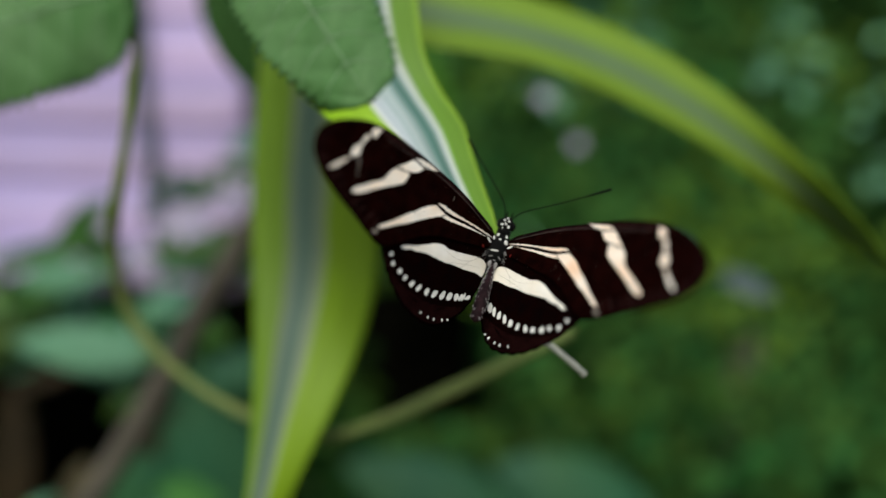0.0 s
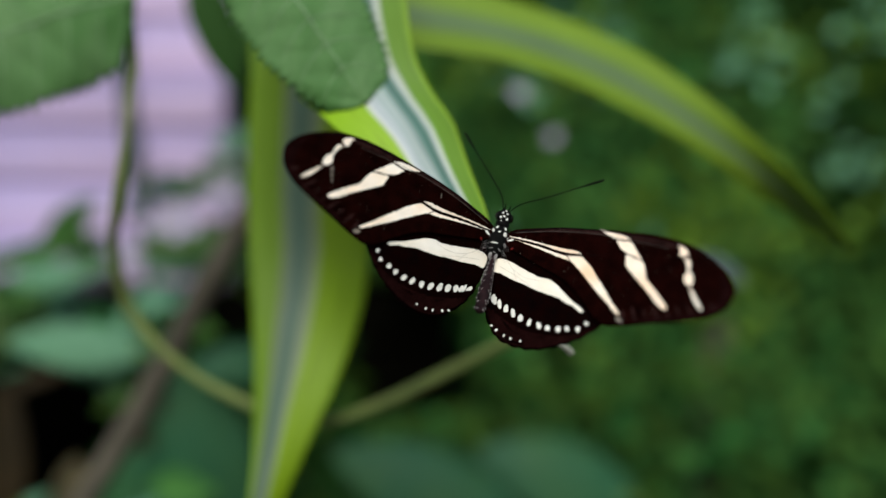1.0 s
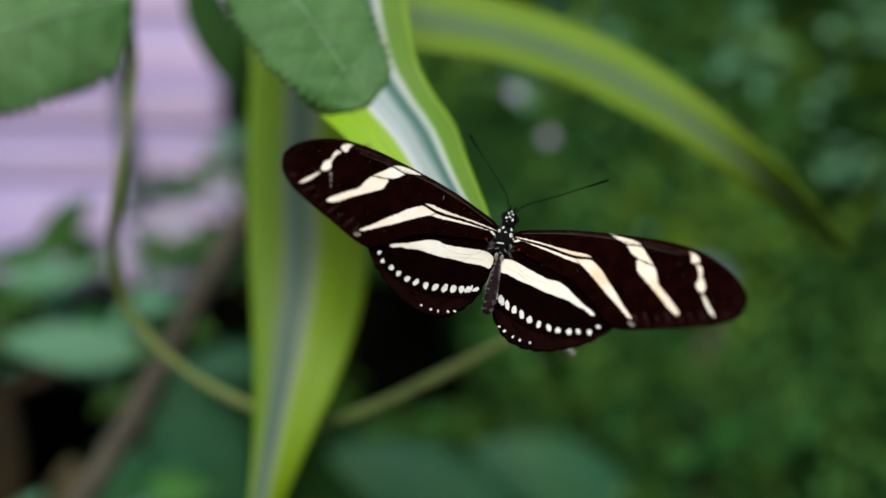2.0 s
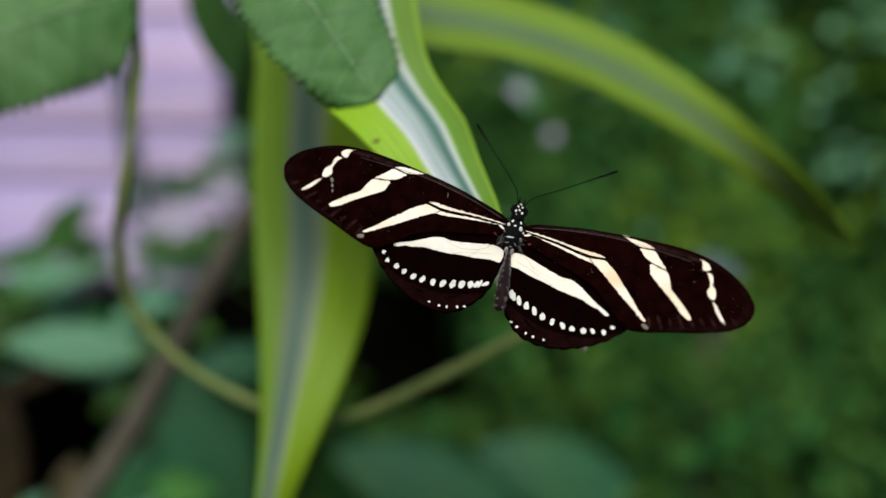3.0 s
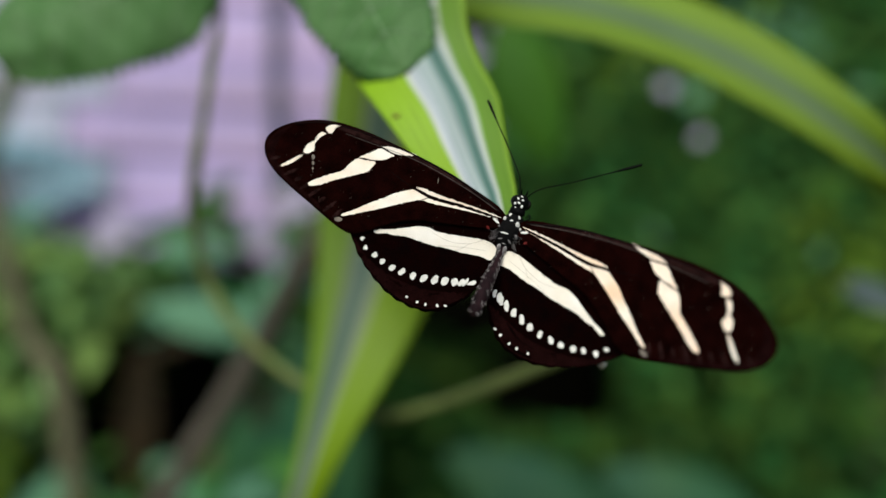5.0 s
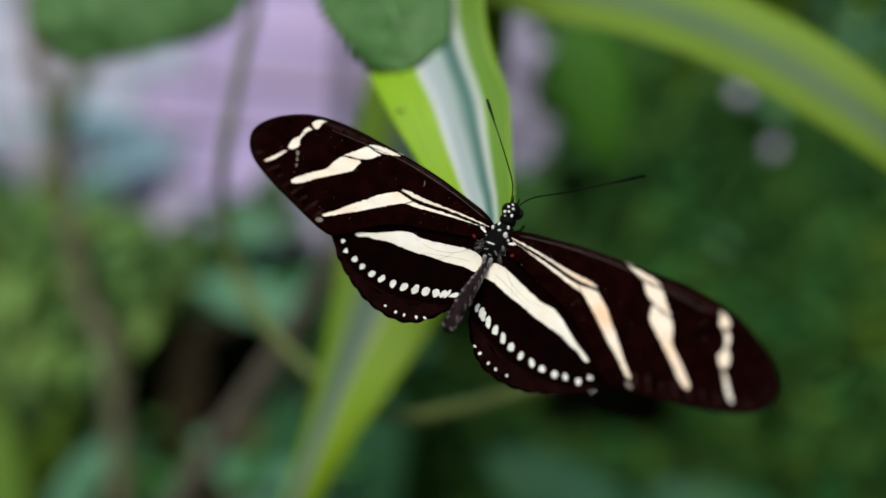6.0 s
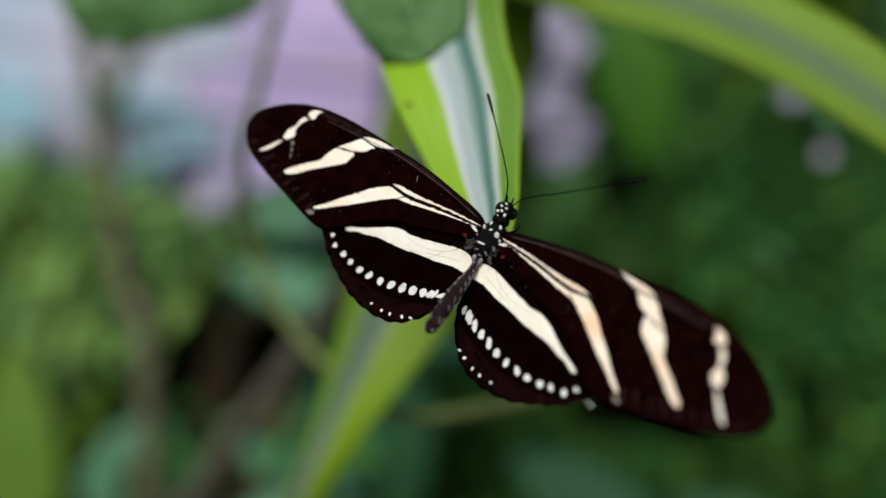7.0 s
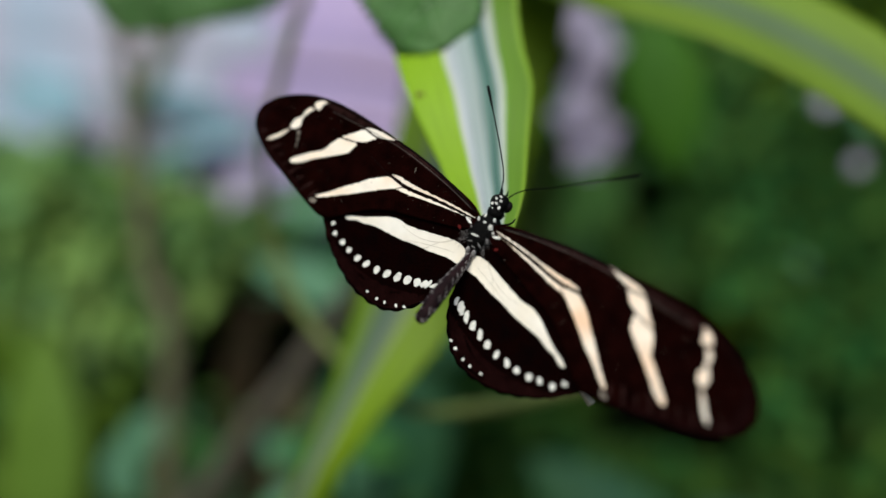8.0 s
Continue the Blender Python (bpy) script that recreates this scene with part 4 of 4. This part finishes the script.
def single_leaf(base, tip, width, facing, mat, label, stalk=True):
    base, tip = Vector(base), Vector(tip)
    way = tip - base
    size = way.length
    out = way.cross(Vector(facing)).normalized()
    normal = out.cross(way.normalized())
    left, right = [], []
    for i in range(21):
        s = i / 20
        w = width / 2 * math.sin(math.pi * min(0.06 + s * 0.94, 1)) ** 0.8
        p = base + way * s - normal * size * 0.12 * s * s
        left.append(p - out * w)
        right.append(p + out * w)
    root = tagged(thicken(mesh_object("leaf", ribbon(bmesh.new(), left, right, 8, -0.08, 0.02, base.x * 50), mat), 0.0004), label, "leaf")
    if stalk:
        part("stalk", tube(bmesh.new(), spline([base + way * 0.1, base, base - way * 0.2 + Vector((0, 0.05, -0.015)), base - way * 0.3 + Vector((0, 0.12, -0.03))], 5), lambda s: 0.0015, 6), M_STEM, root)
    return root


LEAF_LABELS = {
    M_GREEN: "mid green leaf among the shrubs", M_PALE_LEAF: "pale bluish green leaf with a smooth surface", M_OLIVE_LEAF: "olive green leaf among the shrubs",
    M_GREEN_LIGHT: "yellow-green leaf catching the light", M_BROWN_LEAF: "brown withered leaf low among the shrubs", M_DEEP_LEAF: "deep bluish green leaf low among the shrubs",
    M_LUSH_LEAF: "broad lush green leaf beside lilac flowers", 
    M_DRY_LEAF: "dull brown dry leaf hanging low",
    M_DUSK_LEAF: "slim blue-grey leaf among the shrubs", M_MIST_LEAF: "pale grey-green leaf lying before the painted panel",
}
for a, b, wide, mat in (
    # before the painted panel
    ((-0.1043, 0.428, 1.2926), (-0.0989, 0.414, 1.2416), 0.0118, M_GREEN),
    ((-0.1168, 0.448, 1.1838), (-0.1337, 0.434, 1.1753), 0.0071, M_DUSK_LEAF),
    ((-0.0955, 0.448, 1.1929), (-0.1116, 0.434, 1.196), 0.0077, M_GREEN),
    ((-0.0894, 0.3300, 1.2645), (-0.0700, 0.3250, 1.2150), 0.018, M_GREEN),
    ((-0.0829, 0.4300, 1.1824), (-0.1135, 0.4300, 1.1955), 0.018, M_GREEN),
    ((-0.1479, 0.4500, 1.1839), (-0.1160, 0.4450, 1.1866), 0.018, M_DUSK_LEAF),
    ((-0.0906, 0.4700, 1.2141), (-0.1161, 0.4700, 1.2077), 0.016, M_PALE_LEAF),
    ((-0.3847, 0.468, 1.1849), (-0.2696, 0.454, 1.1866), 0.0292, M_MIST_LEAF),
    ((-0.4643, 0.458, 1.1771), (-0.3865, 0.444, 1.1695), 0.0442, M_MIST_LEAF),
    ((-0.3287, 0.468, 1.1563), (-0.2615, 0.454, 1.1742), 0.0205, M_MIST_LEAF),
    # round the foot of the panel
    ((-0.1796, 0.453, 1.1397), (-0.2174, 0.439, 1.1352), 0.0146, M_PALE_LEAF),
    ((-0.0948, 0.448, 1.1617), (-0.1491, 0.434, 1.1517), 0.0167, M_OLIVE_LEAF),
    ((-0.1017, 0.453, 1.146), (-0.1449, 0.439, 1.1419), 0.0146, M_PALE_LEAF),
    ((-0.1264, 0.438, 1.1783), (-0.1027, 0.424, 1.1869), 0.0129, M_GREEN),
    ((-0.1462, 0.458, 1.1853), (-0.153, 0.444, 1.1664), 0.0106, M_DUSK_LEAF),
    ((-0.1345, 0.418, 1.0986), (-0.1999, 0.404, 1.1086), 0.0241, M_PALE_LEAF),
    ((-0.2499, 0.458, 1.1379), (-0.1655, 0.444, 1.1608), 0.0136, M_GREEN),
    ((-0.2293, 0.448, 1.1245), (-0.1676, 0.434, 1.1415), 0.0124, M_PALE_LEAF),
    ((-0.1101, 0.458, 1.141), (-0.1459, 0.444, 1.1503), 0.0108, M_GREEN),
    ((-0.2506, 0.448, 1.1123), (-0.1927, 0.434, 1.1311), 0.0206, M_GREEN),
    ((-0.1629, 0.458, 1.1456), (-0.2182, 0.444, 1.1277), 0.0127, M_PALE_LEAF),
    ((-0.2539, 0.438, 1.0879), (-0.2055, 0.424, 1.1114), 0.0273, M_OLIVE_LEAF),
    ((-0.0924, 0.448, 1.1579), (-0.1323, 0.434, 1.1473), 0.0118, M_GREEN),
    ((-0.0742, 0.448, 1.0895), (-0.1175, 0.434, 1.089), 0.0236, M_DEEP_LEAF),
    ((-0.1722, 0.458, 1.141), (-0.182, 0.444, 1.1624), 0.0105, M_GREEN),
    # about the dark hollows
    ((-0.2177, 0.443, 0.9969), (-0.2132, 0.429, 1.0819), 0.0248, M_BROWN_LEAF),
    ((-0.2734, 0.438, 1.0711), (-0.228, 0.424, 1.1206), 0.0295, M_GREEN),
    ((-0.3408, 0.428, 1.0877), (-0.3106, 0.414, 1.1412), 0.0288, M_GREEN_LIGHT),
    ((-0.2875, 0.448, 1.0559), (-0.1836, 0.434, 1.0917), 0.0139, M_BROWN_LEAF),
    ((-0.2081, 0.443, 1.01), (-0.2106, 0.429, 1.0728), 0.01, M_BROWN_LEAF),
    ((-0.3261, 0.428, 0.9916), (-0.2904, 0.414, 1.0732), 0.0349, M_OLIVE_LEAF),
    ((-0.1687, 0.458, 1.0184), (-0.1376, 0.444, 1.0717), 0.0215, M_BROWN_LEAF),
    ((-0.2796, 0.418, 0.9644), (-0.2305, 0.404, 1.0199), 0.0225, M_PALE_LEAF),
    ((-0.2577, 0.458, 1.0757), (-0.2075, 0.444, 1.1141), 0.0224, M_GREEN_LIGHT),
    ((-0.2969, 0.408, 0.8993), (-0.3372, 0.394, 1.0399), 0.0559, M_GREEN_LIGHT),
    ((-0.3665, 0.428, 1.0822), (-0.315, 0.414, 1.1265), 0.0233, M_GREEN_LIGHT),
    ((-0.4219, 0.438, 1.1095), (-0.359, 0.424, 1.148), 0.021, M_GREEN),
    ((-0.2084, 0.468, 1.1517), (-0.1755, 0.454, 1.1789), 0.0191, M_GREEN),
    ((-0.3354, 0.448, 1.1263), (-0.2795, 0.434, 1.1555), 0.0167, M_PALE_LEAF),
    ((-0.2447, 0.408, 0.9552), (-0.2593, 0.394, 0.9861), 0.0248, M_PALE_LEAF),
    # low down
    ((-0.2009, 0.478, 0.9519), (-0.1915, 0.464, 1.0317), 0.0368, M_DRY_LEAF),
    ((-0.1671, 0.488, 0.9752), (-0.1677, 0.474, 1.0476), 0.03, M_DRY_LEAF),
    ((-0.224, 0.468, 0.9357), (-0.2244, 0.454, 1.0097), 0.027, M_DRY_LEAF),
    ((-0.2603, 0.478, 0.9201), (-0.2557, 0.464, 0.9881), 0.0247, M_GREEN),
    ((-0.3549, 0.448, 1.0064), (-0.3297, 0.434, 1.0651), 0.0281, M_DRY_LEAF),
    ((0.1232, 0.368, 1.1471), (0.1434, 0.354, 1.1373), 0.0129, M_DUSK_LEAF),
    ((-0.0976, 0.458, 0.9887), (-0.1323, 0.444, 1.0961), 0.0512, M_DEEP_LEAF),
    ((-0.1536, 0.458, 0.97), (-0.1459, 0.444, 1.075), 0.0452, M_DEEP_LEAF),
    ((0.0571, 0.478, 0.9913), (-0.0454, 0.464, 1.0369), 0.0504, M_DEEP_LEAF),
    ((0.1365, 0.508, 0.9917), (0.0389, 0.494, 1.0296), 0.0503, M_DEEP_LEAF),
    # beside the striped leaf
    ((-0.0253, 0.424, 1.263), (0.0049, 0.41, 1.1929), 0.0365, M_LUSH_LEAF),
    ((-0.0420, 0.5665, 1.1679), (-0.0846, 0.5495, 1.1981), 0.03, M_GREEN),
    ((-0.0777, 0.5499, 1.1490), (-0.0555, 0.5624, 1.2010), 0.035, M_GREEN),
    ((-0.0709, 0.6407, 1.1585), (-0.0967, 0.6332, 1.2278), 0.045, M_OLIVE_LEAF),
):
    single_leaf(a, b, wide, (0.1, -1, 0.4), mat, LEAF_LABELS[mat])


# ---------- lilac blossoms ----------
def blossom(place, size, seed):
    place = Vector(place)
    root = tagged(new("blossom"), "small pale lilac flower with five petals", "flower", "lilac flowers")
    root.matrix_basis = Matrix.Translation(place) @ Euler((radians(75 + 20 * noise.noise((seed, 0, 0))), radians(25 * noise.noise((0, seed, 0))), 0.3 * math.sin(seed * 5))).to_matrix().to_4x4() @ Matrix.Rotation(seed, 4, "Z")
    for k in range(5):
        bm = bmesh.new()
        a = 2 * math.pi * k / 5
        way = Vector((math.cos(a), math.sin(a), 0.25))
        left, right = [], []
        out = Vector((-math.sin(a), math.cos(a), 0))
        for i in range(9):
            s = i / 8
            w = size * 0.34 * math.sin(math.pi * (0.1 + 0.82 * s)) ** 0.7
            p = way * size * s - Vector((0, 0, 0.25 * size * s * s))
            left.append(p - out * w)
            right.append(p + out * w)
        part("petal", ribbon(bm, left, right, 6, 0.06, 0.02, seed + k), M_PETAL, root)
    part("centre", ball(bmesh.new(), (0, 0, 0), (size * 0.12, size * 0.12, size * 0.1), u=8, v=6), M_STEM, root)
    part("stalk", tube(bmesh.new(), spline([(0, 0, 0), (0, -size * 0.2, -size * 1.0), (0, -size * 0.6, -size * 2.4)], 5), lambda s: size * 0.05, 6), M_STEM, root)


for k, (place, size) in enumerate((
    ((0.0556, 0.4400, 1.2339), 0.005), ((0.0735, 0.4400, 1.2100), 0.0042), ((-0.0841, 0.3600, 1.1747), 0.010), ((-0.1024, 0.3600, 1.1630), 0.010),
    ((-0.0543, 0.42, 1.2524), 0.013), ((-0.0435, 0.42, 1.2404), 0.012), ((-0.0473, 0.425, 1.2278), 0.012), ((-0.0477, 0.42, 1.2107), 0.013), ((-0.0365, 0.425, 1.204), 0.013), ((-0.0395, 0.42, 1.1921), 0.01), ((-0.0255, 0.43, 1.2583), 0.01),
    ((-0.2301, 0.425, 1.1436), 0.016), ((-0.2792, 0.43, 1.1171), 0.013), ((-0.1371, 0.45, 1.1641), 0.012), ((-0.1524, 0.45, 1.1473), 0.010), ((-0.1823, 0.46, 1.1503), 0.012),
)):
    blossom(place, size, k + 1.3)


# ---------- dry twig under the wing ----------
stem([(0.0336, 0.1840, 1.1281), (0.0314, 0.1840, 1.1301), (0.0257, 0.1880, 1.1348), (0.0212, 0.2000, 1.1393), (0.0189, 0.2400, 1.1436), (0.0166, 0.2550, 1.1467)], 0.0007, M_DRY, "thin pale dry twig below the wing", "dry_twig", "twig")


# ---------- what moves ----------
def motions():
    walk(BUTTERFLY, [(t, pose(x, y, z, rx, ry, rz)) for t, x, y, z, rx, ry, rz in (
        (0.0, 0.0137, 0.1730, 1.1536, 73.65, 19.09, -8.19),
        (0.5, 0.0139, 0.1694, 1.1534, 75.95, 18.74, -7.48),
        (1.0, 0.0145, 0.1667, 1.1530, 76.31, 18.98, -7.54),
        (1.5, 0.0152, 0.1659, 1.1533, 75.88, 18.66, -8.17),
        (3.0, 0.0147, 0.1672, 1.1533, 80.56, 18.40, -4.93),
        (3.5, 0.0146, 0.1673, 1.1529, 84.19, 18.87, -3.26),
        (4.0, 0.0153, 0.1674, 1.1523, 82.60, 19.36, -3.66),
        (4.5, 0.0142, 0.1687, 1.1523, 84.85, 19.62, -2.15),
        (6.0, 0.0154, 0.1667, 1.1524, 84.29, 18.08, -3.25),
        (6.5, 0.0150, 0.1672, 1.1525, 82.54, 17.87, -3.59),
        (7.0, 0.0146, 0.1669, 1.1528, 83.33, 17.84, -3.83),
        (7.5, 0.0138, 0.1680, 1.1521, 84.61, 18.10, -3.00),
        (8.0, 0.0131, 0.1680, 1.1521, 84.73, 18.28, -2.79),
    )])
    raised = (
        (0.0, 51.3, 48.2),
        (0.2, 47.3, 44.6),
        (0.5, 35.1, 34.9),
        (1.0, 32.6, 31.3),
        (1.5, 31.3, 30.1),
        (3.0, 10.1, 10.6),
        (3.5, 8.3, 8.7),
        (4.0, 9.2, 10.1),
        (4.5, 7.6, 8.6),
        (6.0, 7.5, 8.4),
        (6.5, 7.0, 7.6),
        (7.0, 6.3, 6.8),
        (7.5, 4.1, 4.9),
        (8.0, 3.6, 4.3),
    )
    for fore, hind, side in WINGS:
        yaw, hind_yaw = (0.0, 0.0) if side > 0 else (0.7, -0.8)
        rows = [(t, -side * (r if side > 0 else l)) for t, l, r in raised]
        walk(fore, [(t, pose(side * 0.0015, 0, 0, 0, a, yaw)) for t, a in rows])
        walk(hind, [(t, pose(side * 0.0015, 0, -0.0005, 0, a, hind_yaw)) for t, a in rows])


motions()
